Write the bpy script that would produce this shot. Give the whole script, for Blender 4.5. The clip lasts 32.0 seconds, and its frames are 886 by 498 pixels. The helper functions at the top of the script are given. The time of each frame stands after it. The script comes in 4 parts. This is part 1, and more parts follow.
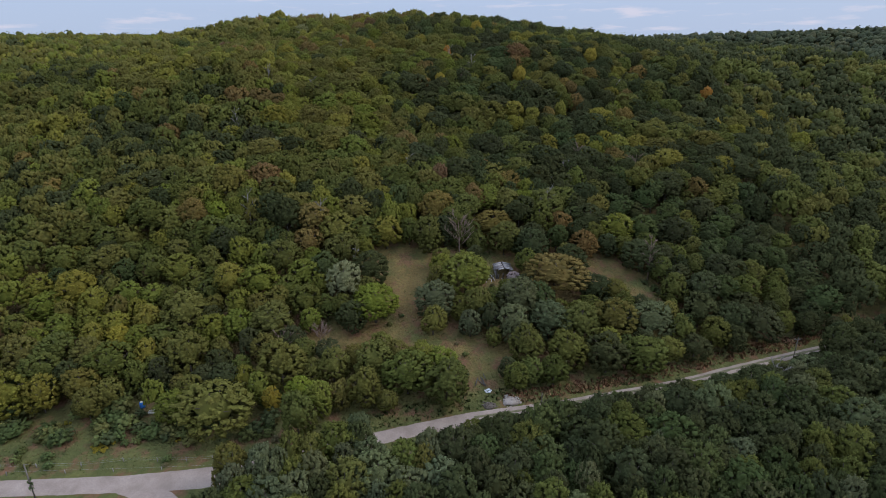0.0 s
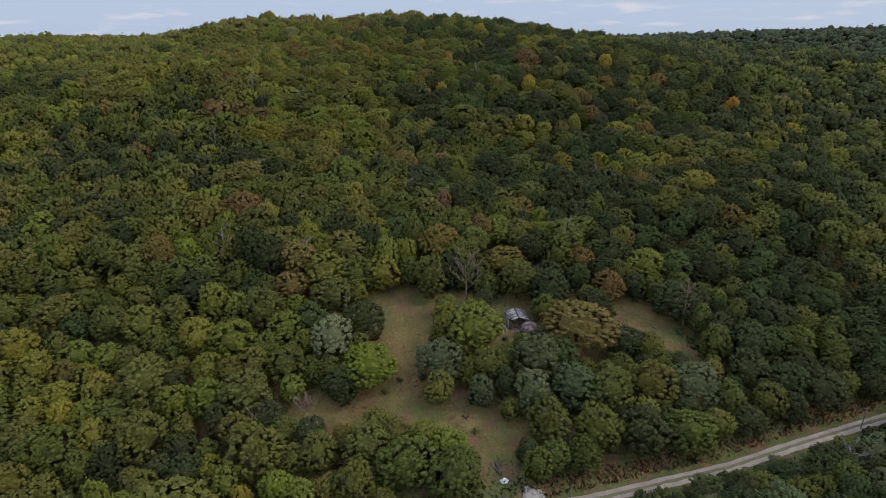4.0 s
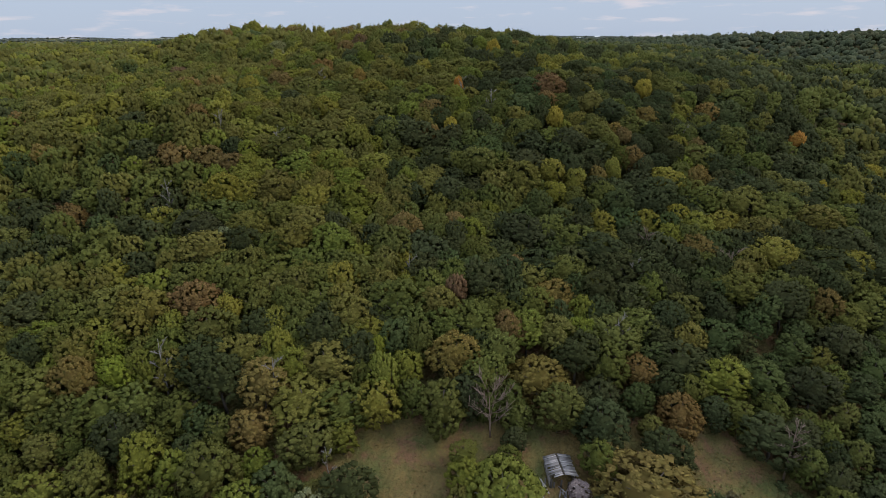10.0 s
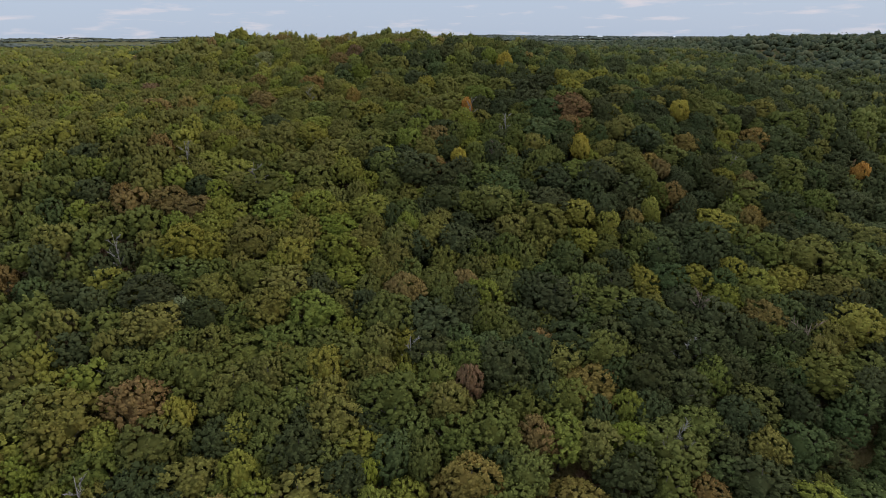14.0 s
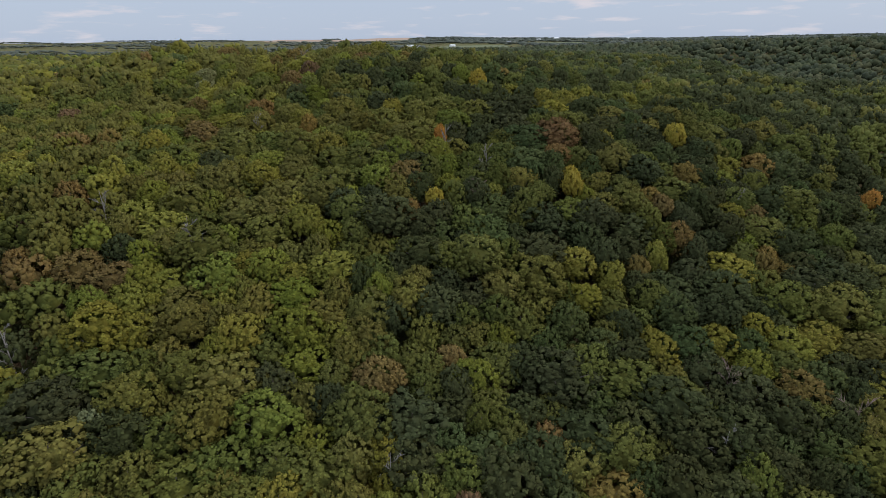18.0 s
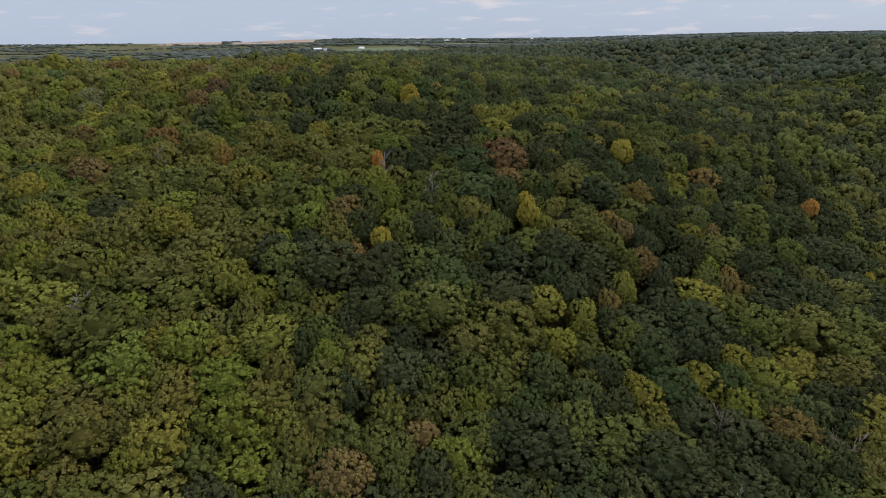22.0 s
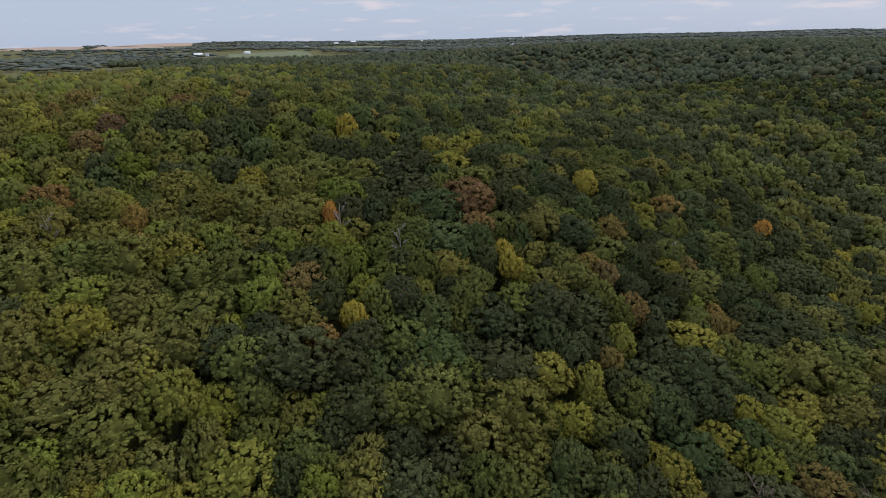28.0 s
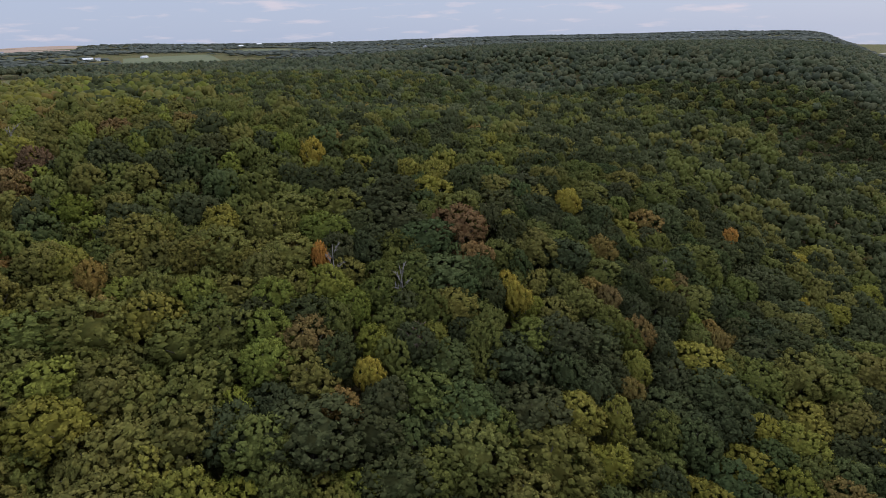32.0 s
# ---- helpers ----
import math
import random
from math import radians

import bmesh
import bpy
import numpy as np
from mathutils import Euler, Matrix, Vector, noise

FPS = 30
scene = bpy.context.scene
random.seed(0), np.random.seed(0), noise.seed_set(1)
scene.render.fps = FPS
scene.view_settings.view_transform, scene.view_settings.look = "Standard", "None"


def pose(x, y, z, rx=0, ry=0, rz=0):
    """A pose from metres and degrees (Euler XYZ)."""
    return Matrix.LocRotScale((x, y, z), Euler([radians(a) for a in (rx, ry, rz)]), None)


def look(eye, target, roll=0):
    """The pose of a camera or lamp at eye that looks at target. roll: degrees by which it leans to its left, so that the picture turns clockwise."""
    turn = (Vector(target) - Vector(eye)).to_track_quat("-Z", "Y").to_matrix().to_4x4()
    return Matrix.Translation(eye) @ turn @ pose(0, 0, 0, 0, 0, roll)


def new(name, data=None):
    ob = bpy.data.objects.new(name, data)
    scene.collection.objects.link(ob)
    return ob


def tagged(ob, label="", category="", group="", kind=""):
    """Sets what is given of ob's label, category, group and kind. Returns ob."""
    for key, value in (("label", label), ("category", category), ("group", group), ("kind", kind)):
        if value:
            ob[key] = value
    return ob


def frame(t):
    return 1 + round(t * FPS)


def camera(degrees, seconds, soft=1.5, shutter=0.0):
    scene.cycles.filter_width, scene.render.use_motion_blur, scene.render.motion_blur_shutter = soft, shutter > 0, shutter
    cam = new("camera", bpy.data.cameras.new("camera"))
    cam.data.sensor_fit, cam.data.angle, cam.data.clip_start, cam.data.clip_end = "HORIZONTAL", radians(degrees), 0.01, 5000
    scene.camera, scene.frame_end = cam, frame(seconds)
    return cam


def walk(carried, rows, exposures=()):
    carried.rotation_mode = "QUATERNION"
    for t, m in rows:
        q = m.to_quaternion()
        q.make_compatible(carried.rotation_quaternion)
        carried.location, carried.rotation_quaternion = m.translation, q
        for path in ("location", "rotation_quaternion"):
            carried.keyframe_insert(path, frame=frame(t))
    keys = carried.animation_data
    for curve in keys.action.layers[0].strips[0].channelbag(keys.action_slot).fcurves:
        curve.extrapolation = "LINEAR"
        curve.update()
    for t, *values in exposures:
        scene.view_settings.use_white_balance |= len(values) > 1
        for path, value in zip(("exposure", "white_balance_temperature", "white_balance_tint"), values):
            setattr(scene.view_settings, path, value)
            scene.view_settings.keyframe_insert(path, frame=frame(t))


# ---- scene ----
cam = camera(78.8, 32.0, 0.9)
METRES, EYE, TILT, LEAN, TURN = 210.0, 84.0, -20.5, 0.3, 0.0
ROWS = [
    (0.0, 0.0, 0.0, 0.0, 0.0, 0.0, -0.0),
    (0.5, -0.0005, 0.0118, 0.0058, -0.04, -0.06, 0.01),
    (1.0, -0.0012, 0.0245, 0.0124, -0.06, -0.11, 0.05),
    (1.5, -0.0017, 0.0378, 0.02, -0.06, -0.15, 0.07),
    (2.0, -0.0033, 0.0517, 0.0278, -0.11, -0.21, 0.08),
    (2.5, -0.0046, 0.066, 0.0365, -0.12, -0.27, 0.1),
    (3.0, -0.0056, 0.0807, 0.0457, -0.13, -0.32, 0.1),
    (3.5, -0.0071, 0.0957, 0.0556, -0.18, -0.37, 0.11),
    (5.5, -0.0119, 0.1582, 0.0964, -0.17, -0.48, 0.15),
    (6.0, -0.0136, 0.1746, 0.1069, -0.17, -0.54, 0.15),
    (6.5, -0.0151, 0.1909, 0.1173, -0.19, -0.57, 0.13),
    (7.0, -0.0163, 0.2075, 0.1273, -0.19, -0.6, 0.12),
    (7.5, -0.0176, 0.2237, 0.1377, -0.19, -0.64, 0.11),
    (8.0, -0.0185, 0.24, 0.1485, -0.19, -0.66, 0.12),
    (8.5, -0.0197, 0.2553, 0.1594, -0.19, -0.7, 0.12),
    (9.0, -0.0207, 0.2719, 0.1707, -0.17, -0.72, 0.13),
    (9.5, -0.0212, 0.2888, 0.1816, -0.13, -0.75, 0.14),
    (10.0, -0.0225, 0.306, 0.1918, -0.09, -0.78, 0.14),
    (10.5, -0.0234, 0.3233, 0.202, -0.1, -0.79, 0.14),
    (11.0, -0.0244, 0.3406, 0.2126, -0.09, -0.8, 0.16),
    (11.5, -0.0255, 0.3581, 0.2229, -0.07, -0.82, 0.15),
    (12.0, -0.0264, 0.3755, 0.2327, -0.06, -0.84, 0.16),
    (12.5, -0.0275, 0.393, 0.2426, -0.07, -0.84, 0.17),
    (13.0, -0.0286, 0.4102, 0.252, -0.04, -0.84, 0.17),
    (13.5, -0.0298, 0.4274, 0.2612, -0.01, -0.86, 0.17),
    (14.0, -0.0307, 0.4441, 0.2707, 0.01, -0.87, 0.15),
    (14.5, -0.0316, 0.4606, 0.2809, 0.05, -0.88, 0.13),
    (16.5, -0.0353, 0.5214, 0.318, -0.66, -0.8, 0.56),
    (17.0, -0.0383, 0.5349, 0.326, -1.65, -0.82, 0.97),
    (17.5, -0.0412, 0.5477, 0.3335, -2.94, -0.84, 1.53),
    (18.0, -0.0451, 0.56, 0.3403, -3.84, -0.81, 1.9),
    (18.5, -0.0484, 0.5717, 0.3473, -4.48, -0.83, 2.18),
    (19.0, -0.0519, 0.5829, 0.3538, -5.37, -0.86, 2.58),
    (19.5, -0.0553, 0.5935, 0.3605, -6.52, -0.94, 3.05),
    (20.0, -0.0586, 0.6038, 0.3668, -7.71, -1.0, 3.54),
    (20.5, -0.0615, 0.6137, 0.3732, -8.73, -1.07, 3.97),
    (21.0, -0.0644, 0.6234, 0.3794, -9.91, -1.14, 4.47),
    (21.5, -0.067, 0.6326, 0.3859, -11.41, -1.26, 5.08),
    (22.0, -0.0699, 0.6418, 0.3921, -12.38, -1.31, 5.46),
    (22.5, -0.0726, 0.6508, 0.3983, -13.24, -1.36, 5.81),
    (23.0, -0.0751, 0.6596, 0.4044, -14.32, -1.46, 6.24),
    (23.5, -0.0782, 0.6684, 0.4107, -15.25, -1.56, 6.61),
    (24.0, -0.0815, 0.677, 0.4169, -16.21, -1.65, 7.0),
    (24.5, -0.0847, 0.6855, 0.4233, -17.17, -1.78, 7.36),
    (25.0, -0.0884, 0.6941, 0.4295, -18.13, -1.9, 7.69),
    (25.5, -0.0919, 0.7026, 0.4356, -19.05, -2.0, 8.06),
    (27.5, -0.1102, 0.7373, 0.4608, -22.03, -2.43, 9.1),
    (28.0, -0.1156, 0.7463, 0.467, -22.89, -2.56, 9.41),
    (28.5, -0.1213, 0.7554, 0.4733, -23.78, -2.69, 9.72),
    (29.0, -0.1273, 0.7647, 0.4796, -24.72, -2.84, 10.05),
    (29.5, -0.1335, 0.7741, 0.4861, -25.73, -3.0, 10.36),
    (30.0, -0.1397, 0.7834, 0.4925, -27.08, -3.25, 10.83),
    (30.5, -0.1465, 0.793, 0.4988, -28.47, -3.51, 11.29),
    (31.0, -0.1534, 0.8025, 0.5053, -29.67, -3.71, 11.7),
    (31.5, -0.1605, 0.8121, 0.512, -30.7, -3.92, 12.02),
    (32.0, -0.1679, 0.8217, 0.5186, -31.68, -4.12, 12.34),
]
walk(cam, [(t, pose(0, 0, EYE, TILT, LEAN, TURN) @ pose(METRES * x, METRES * y, METRES * z, 90 + pitch, roll, yaw)) for t, x, y, z, yaw, pitch, roll in ROWS],
     exposures=((0.0, 0.0, 5980, 14), (6.0, 0.0, 6350, 11), (26.0, 0.0, 6500, 12), (32.0, -0.06, 6330, 17)))

# ---- world, sun ----
world = bpy.data.worlds.new("sky")
scene.world = world
world.use_nodes = True
SUN_EL, SUN_AZ = 42.0, 94.0  # degrees; azimuth clockwise from +y


def node(nt, kind, x=None, **kw):
    n = nt.nodes.new(kind)
    for k, v in (x or {}).items():
        n.inputs[k].default_value = v
    for k, v in kw.items():
        setattr(n, k, v)
    return n


def build_sky():
    nt = world.node_tree
    nt.nodes.clear()
    out = node(nt, "ShaderNodeOutputWorld")
    bg = node(nt, "ShaderNodeBackground", {"Strength": 0.1})
    sky = node(nt, "ShaderNodeTexSky", sky_type="NISHITA", sun_disc=False, sun_elevation=radians(SUN_EL), sun_rotation=radians(SUN_AZ), altitude=200.0, air_density=1.0, dust_density=1.5, ozone_density=1.2)
    veil = node(nt, "ShaderNodeMix", {0: 0.86}, data_type="RGBA")
    veil.inputs[7].default_value = (4.9, 5.8, 7.3, 1)
    tc = node(nt, "ShaderNodeTexCoord")
    mp = node(nt, "ShaderNodeMapping", {"Scale": (6.0, 6.0, 44.0)})
    nz = node(nt, "ShaderNodeTexNoise", {"Scale": 1.9, "Detail": 6.0, "Roughness": 0.55})
    rp = node(nt, "ShaderNodeMapRange", {1: 0.56, 2: 0.72, 3: 0.0, 4: 0.75})
    cl = node(nt, "ShaderNodeMix", data_type="RGBA")
    cl.inputs[7].default_value = (7.3, 6.9, 7.3, 1)
    ln = nt.links.new
    ln(tc.outputs["Generated"], mp.inputs["Vector"])
    ln(mp.outputs[0], nz.inputs["Vector"])
    ln(nz.outputs[0], rp.inputs[0])
    ln(sky.outputs[0], veil.inputs[6])
    ln(veil.outputs[2], cl.inputs[6])
    ln(rp.outputs[0], cl.inputs[0])
    # a clouded sky is brightest overhead
    sep = node(nt, "ShaderNodeSeparateXYZ")
    up = node(nt, "ShaderNodeMapRange", {1: 0.06, 2: 1.0, 3: 1.0, 4: 2.75})
    gain = node(nt, "ShaderNodeVectorMath", operation="SCALE")
    ln(tc.outputs["Generated"], sep.inputs[0])
    ln(sep.outputs["Z"], up.inputs[0])
    ln(cl.outputs[2], gain.inputs[0])
    ln(up.outputs[0], gain.inputs["Scale"])
    ln(gain.outputs[0], bg.inputs["Color"])
    ln(bg.outputs[0], out.inputs["Surface"])


build_sky()
sun = new("sun", bpy.data.lights.new("sun", "SUN"))
sun.data.energy, sun.data.angle, sun.data.color = 1.42, radians(20), (1.0, 0.93, 0.82)
sun.matrix_world = look((0, 0, 0), (-math.sin(radians(SUN_AZ)) * math.cos(radians(SUN_EL)), -math.cos(radians(SUN_AZ)) * math.cos(radians(SUN_EL)), -math.sin(radians(SUN_EL))))

# ---- materials ----


def shader(name, rough=0.8, spec=0.3):
    m = bpy.data.materials.new(name)
    m.use_nodes = True
    b = m.node_tree.nodes["Principled BSDF"]
    b.inputs["Roughness"].default_value = rough
    b.inputs["Specular IOR Level"].default_value = spec
    return m, m.node_tree, b


def mixed(nt, fac, a, b, mode="MIX"):
    n = node(nt, "ShaderNodeMix", data_type="RGBA", blend_type=mode)
    for i, v in ((0, fac), (6, a), (7, b)):
        if hasattr(v, "is_linked"):
            nt.links.new(v, n.inputs[i])
        else:
            n.inputs[i].default_value = v if i == 0 else (*v, 1)
    return n.outputs[2]


def noisy(nt, scale, detail=4.0, lo=0.35, hi=0.65, rough=0.6, stretch=None, obj=True):
    tc = node(nt, "ShaderNodeTexCoord")
    nz = node(nt, "ShaderNodeTexNoise", {"Scale": scale, "Detail": detail, "Roughness": rough})
    src = tc.outputs["Object"]
    if not obj:
        src = node(nt, "ShaderNodeNewGeometry").outputs["Position"]
    if stretch:
        mp = node(nt, "ShaderNodeMapping", {"Scale": stretch})
        nt.links.new(src, mp.inputs["Vector"])
        src = mp.outputs[0]
    nt.links.new(src, nz.inputs["Vector"])
    r = node(nt, "ShaderNodeMapRange", {1: lo, 2: hi})
    nt.links.new(nz.outputs[0], r.inputs[0])
    return r.outputs[0]


def bump(nt, bsdf, height, strength=0.4, dist=0.05):
    bp = node(nt, "ShaderNodeBump", {"Strength": strength, "Distance": dist})
    nt.links.new(height, bp.inputs["Height"])
    nt.links.new(bp.outputs[0], bsdf.inputs["Normal"])


def foliage(name, source, spread=0.5):
    """Leaves: the tree's own tint, varied leaf by leaf and branch by branch."""
    m, nt, b = shader(name, 0.78, 0.06)
    if source == "object":
        base = node(nt, "ShaderNodeObjectInfo").outputs["Color"]
    else:
        base = node(nt, "ShaderNodeAttribute", attribute_name="tint").outputs["Color"]
    geo = node(nt, "ShaderNodeNewGeometry")
    hsv = node(nt, "ShaderNodeHueSaturation", {"Saturation": 1.0})
    nt.links.new(base, hsv.inputs["Color"])
    r1 = node(nt, "ShaderNodeMapRange", {3: 1.0 - spread, 4: 1.0 + spread})
    nt.links.new(geo.outputs["Random Per Island"], r1.inputs[0])
    nt.links.new(r1.outputs[0], hsv.inputs["Value"])
    branch = noisy(nt, 0.45, 3.0, 0.3, 0.7, obj=False)
    r2 = node(nt, "ShaderNodeMapRange", {3: 0.49, 4: 0.508})
    nt.links.new(branch, r2.inputs[0])
    nt.links.new(r2.outputs[0], hsv.inputs["Hue"])
    nt.links.new(hsv.outputs[0], b.inputs["Base Color"])
    tr = node(nt, "ShaderNodeBsdfTranslucent")
    nt.links.new(hsv.outputs[0], tr.inputs["Color"])
    mx = node(nt, "ShaderNodeMixShader", {0: 0.22})
    nt.links.new(b.outputs[0], mx.inputs[1])
    nt.links.new(tr.outputs[0], mx.inputs[2])
    nt.links.new(mx.outputs[0], nt.nodes["Material Output"].inputs["Surface"])
    return m


def plain(name, a, b, scale, rough=0.85, stretch=None, rel=0.4, dist=0.03, spec=0.2, lo=0.35, hi=0.65, patchy=0.0):
    m, nt, bs = shader(name, rough, spec)
    f = noisy(nt, scale, 5.0, lo, hi, stretch=stretch)
    fine = noisy(nt, scale * 7, 4.0, 0.25, 0.75, stretch=stretch)
    col = mixed(nt, f, a, b)
    dark = mixed(nt, fine, tuple(0.62 * v for v in a), tuple(1.12 * v for v in b))
    col = mixed(nt, 0.45, col, dark)
    if patchy:
        hue = node(nt, "ShaderNodeHueSaturation")
        worn = node(nt, "ShaderNodeMapRange", {3: 1.0 - patchy, 4: 1.0 + 0.4 * patchy})
        nt.links.new(node(nt, "ShaderNodeObjectInfo").outputs["Random"], worn.inputs[0])
        nt.links.new(worn.outputs[0], hue.inputs["Value"])
        nt.links.new(col, hue.inputs["Color"])
        col = hue.outputs[0]
    nt.links.new(col, bs.inputs["Base Color"])
    bump(nt, bs, fine, rel, dist)
    return m


LEAF = foliage("leaves", "object")
LEAF_MASS = foliage("woodland_leaves", "tint")
LEAF_INNER = foliage("inner_leaves", "object", 0.0)
LEAF_MASS_INNER = foliage("woodland_inner_leaves", "tint", 0.0)
BARK = plain("bark", (0.07, 0.055, 0.042), (0.15, 0.125, 0.10), 1.6, stretch=(4, 4, 0.7))
DEADWOOD = plain("bleached_wood", (0.15, 0.13, 0.11), (0.29, 0.26, 0.23), 1.2, stretch=(3, 3, 0.6))
BOARD = plain("weathered_boards", (0.20, 0.178, 0.165), (0.44, 0.40, 0.375), 0.9, stretch=(0.5, 3, 1), patchy=0.55)
BOARD_DARK = plain("old_dark_boards", (0.05, 0.043, 0.037), (0.11, 0.095, 0.082), 0.9, stretch=(3, 0.5, 1))
POLEWOOD = plain("pole_wood", (0.10, 0.085, 0.07), (0.2, 0.17, 0.14), 1.4, stretch=(4, 4, 0.3))
WIRE = plain("wire_steel", (0.25, 0.25, 0.25), (0.4, 0.4, 0.4), 3.0, rough=0.5)
GLAZE = plain("insulator_glaze", (0.16, 0.15, 0.14), (0.24, 0.22, 0.2), 3.0, rough=0.25)
STONE = plain("pale_limestone", (0.24, 0.20, 0.165), (0.38, 0.33, 0.28), 1.2)
BLUE = plain("blue_plastic", (0.02, 0.11, 0.34), (0.04, 0.17, 0.46), 0.8, rough=0.4)
CREAM = plain("cream_paint", (0.50, 0.46, 0.36), (0.66, 0.62, 0.52), 0.8, rough=0.5)
WHITE = plain("white_siding", (0.62, 0.62, 0.60), (0.8, 0.8, 0.78), 0.2, rough=0.6)
ROOFING = plain("grey_roofing", (0.16, 0.16, 0.165), (0.3, 0.3, 0.31), 0.3, rough=0.6)
GLASS_DARK = plain("window_glass", (0.03, 0.035, 0.04), (0.05, 0.055, 0.06), 0.5, rough=0.08, spec=0.5)


def ground_material():
    m, nt, b = shader("rough_grassland", 0.95, 0.1)
    big = noisy(nt, 0.11, 5.0, 0.36, 0.56)
    mid = noisy(nt, 0.16, 5.0, 0.36, 0.64)
    fine = noisy(nt, 1.3, 6.0, 0.25, 0.75)
    spot = noisy(nt, 0.23, 5.0, 0.5, 0.64)
    grass = mixed(nt, mid, (0.080, 0.092, 0.028), (0.135, 0.135, 0.042))
    dry = mixed(nt, mid, (0.165, 0.112, 0.040), (0.225, 0.158, 0.058))
    pos = node(nt, "ShaderNodeSeparateXYZ")
    nt.links.new(node(nt, "ShaderNodeNewGeometry").outputs["Position"], pos.inputs[0])
    high = node(nt, "ShaderNodeMapRange", {1: 1.0, 2: 6.5})
    nt.links.new(pos.outputs["Z"], high.inputs[0])
    plateau = node(nt, "ShaderNodeMapRange", {1: 185.0, 2: 240.0, 3: 1.0, 4: 0.0})
    nt.links.new(pos.outputs["Y"], plateau.inputs[0])
    slope = node(nt, "ShaderNodeMath", operation="MULTIPLY")
    nt.links.new(high.outputs[0], slope.inputs[0])
    nt.links.new(plateau.outputs[0], slope.inputs[1])
    drier = node(nt, "ShaderNodeMath", operation="MULTIPLY")
    nt.links.new(slope.outputs[0], drier.inputs[0])
    nt.links.new(big, drier.inputs[1])
    col = mixed(nt, drier.outputs[0], grass, dry)
    col = mixed(nt, spot, col, (0.19, 0.10, 0.055))
    col = mixed(nt, fine, mixed(nt, 0.5, col, (0.05, 0.045, 0.02)), col)
    nt.links.new(col, b.inputs["Base Color"])
    bump(nt, b, fine, 0.9, 0.35)
    return m


def gravel_material():
    m, nt, b = shader("limestone_gravel", 0.95, 0.15)
    big = noisy(nt, 0.25, 4.0, 0.3, 0.7)
    fine = noisy(nt, 4.0, 6.0, 0.3, 0.7)
    col = mixed(nt, big, (0.235, 0.178, 0.142), (0.36, 0.285, 0.232))
    col = mixed(nt, fine, mixed(nt, 0.4, col, (0.15, 0.125, 0.10)), col)
    nt.links.new(col, b.inputs["Base Color"])
    bump(nt, b, fine, 0.6, 0.05)
    return m


GROUND, GRAVEL = ground_material(), gravel_material()
VERGE = plain("verge_grass", (0.10, 0.10, 0.05), (0.17, 0.15, 0.08), 0.6, rel=0.8, dist=0.1)
STUBBLE = plain("stubble_field", (0.30, 0.20, 0.135), (0.38, 0.27, 0.185), 0.02)
PASTURE = plain("pasture", (0.10, 0.115, 0.05), (0.14, 0.145, 0.065), 0.02)
CROP = plain("pale_crop_field", (0.28, 0.26, 0.20), (0.36, 0.33, 0.26), 0.02)
WATER = plain("river_water", (0.05, 0.06, 0.07), (0.07, 0.08, 0.09), 0.01, rough=0.12, spec=0.5)

# ---- lie of the land ----
FALL = ((-400, -2), (0, 0), (50, 16.6), (85, 27.5), (120, 36.7), (145, 48.3), (165, 59.0), (185, 66.0), (230, 72.1), (275, 76.1), (400, 80), (900, 80))
FALL_D, FALL_Z = np.array(FALL, float).T

SWELLS = ((-200, 215, 42, -2.8), (-110, 215, 42, 2.5), (45, 215, 42, -2.4), (125, 215, 42, 3.3), (200, 215, 42, -1.9), (-200, 285, 42, -3.6),
          (-110, 285, 42, 4.8), (-30, 285, 42, -4.3), (45, 285, 42, 0.9), (125, 285, 42, 1.7), (200, 285, 42, -2.4), (-200, 355, 42, -6.3),
          (-110, 355, 42, -7.8), (-30, 355, 42, 0.9), (45, 355, 42, 1.6), (125, 355, 42, 2.1), (200, 355, 42, -5.0), (-200, 430, 42, -3.4),
          (-110, 430, 42, -3.1), (-30, 430, 42, 2.7), (45, 430, 42, -0.8), (120, 800, 90, 1.0), (520, 640, 90, -7.0), (540, 780, 90, -4.4),
          (300, 800, 90, -3.2))
SWELL_X, SWELL_Y, SWELL_R, SWELL_H = np.array(SWELLS, float).T
RAVINE = np.array([(20, 500), (170, 545), (320, 535), (400, 460), (425, 380), (440, 290)], float)
RAVINE_DEEP = (4.7, 18.9, 37.1, 57.7, 73.7, 72.0)
GULLY = np.array([(400, 520), (405, 640), (410, 800)], float)
GULLY_DEEP = (17.6, 25.9, 28.5)
RIDGE = np.array([(300, 1010), (480, 900), (590, 780), (655, 650), (690, 540), (700, 460)], float)
RIDGE_HIGH = (4, 14, 17, 15, 12, 0)


def foot(x):
    """Where the bluff's foot runs."""
    x = np.asarray(x, float)
    return 100 + 0.27 * np.logaddexp(0, (x + 30) / 12) * 12 + 0.18 * np.logaddexp(0, (x - 1000) / 60) * 60


def rolling(x, y):
    """Gentle swells of the far country, which rises a little towards the horizon."""
    d = np.hypot(x, y)
    w = np.clip((d - 800) / 900, 0, 1)
    return w * (5 * np.sin(x / 310 + 1.2) * np.cos(y / 390) + 4 * np.sin((x + y) / 170) - 8) + (18 + 24 * np.clip((1200 - x) / 800, 0, 1)) * np.clip((d - 1500) / 3000, 0, 1)


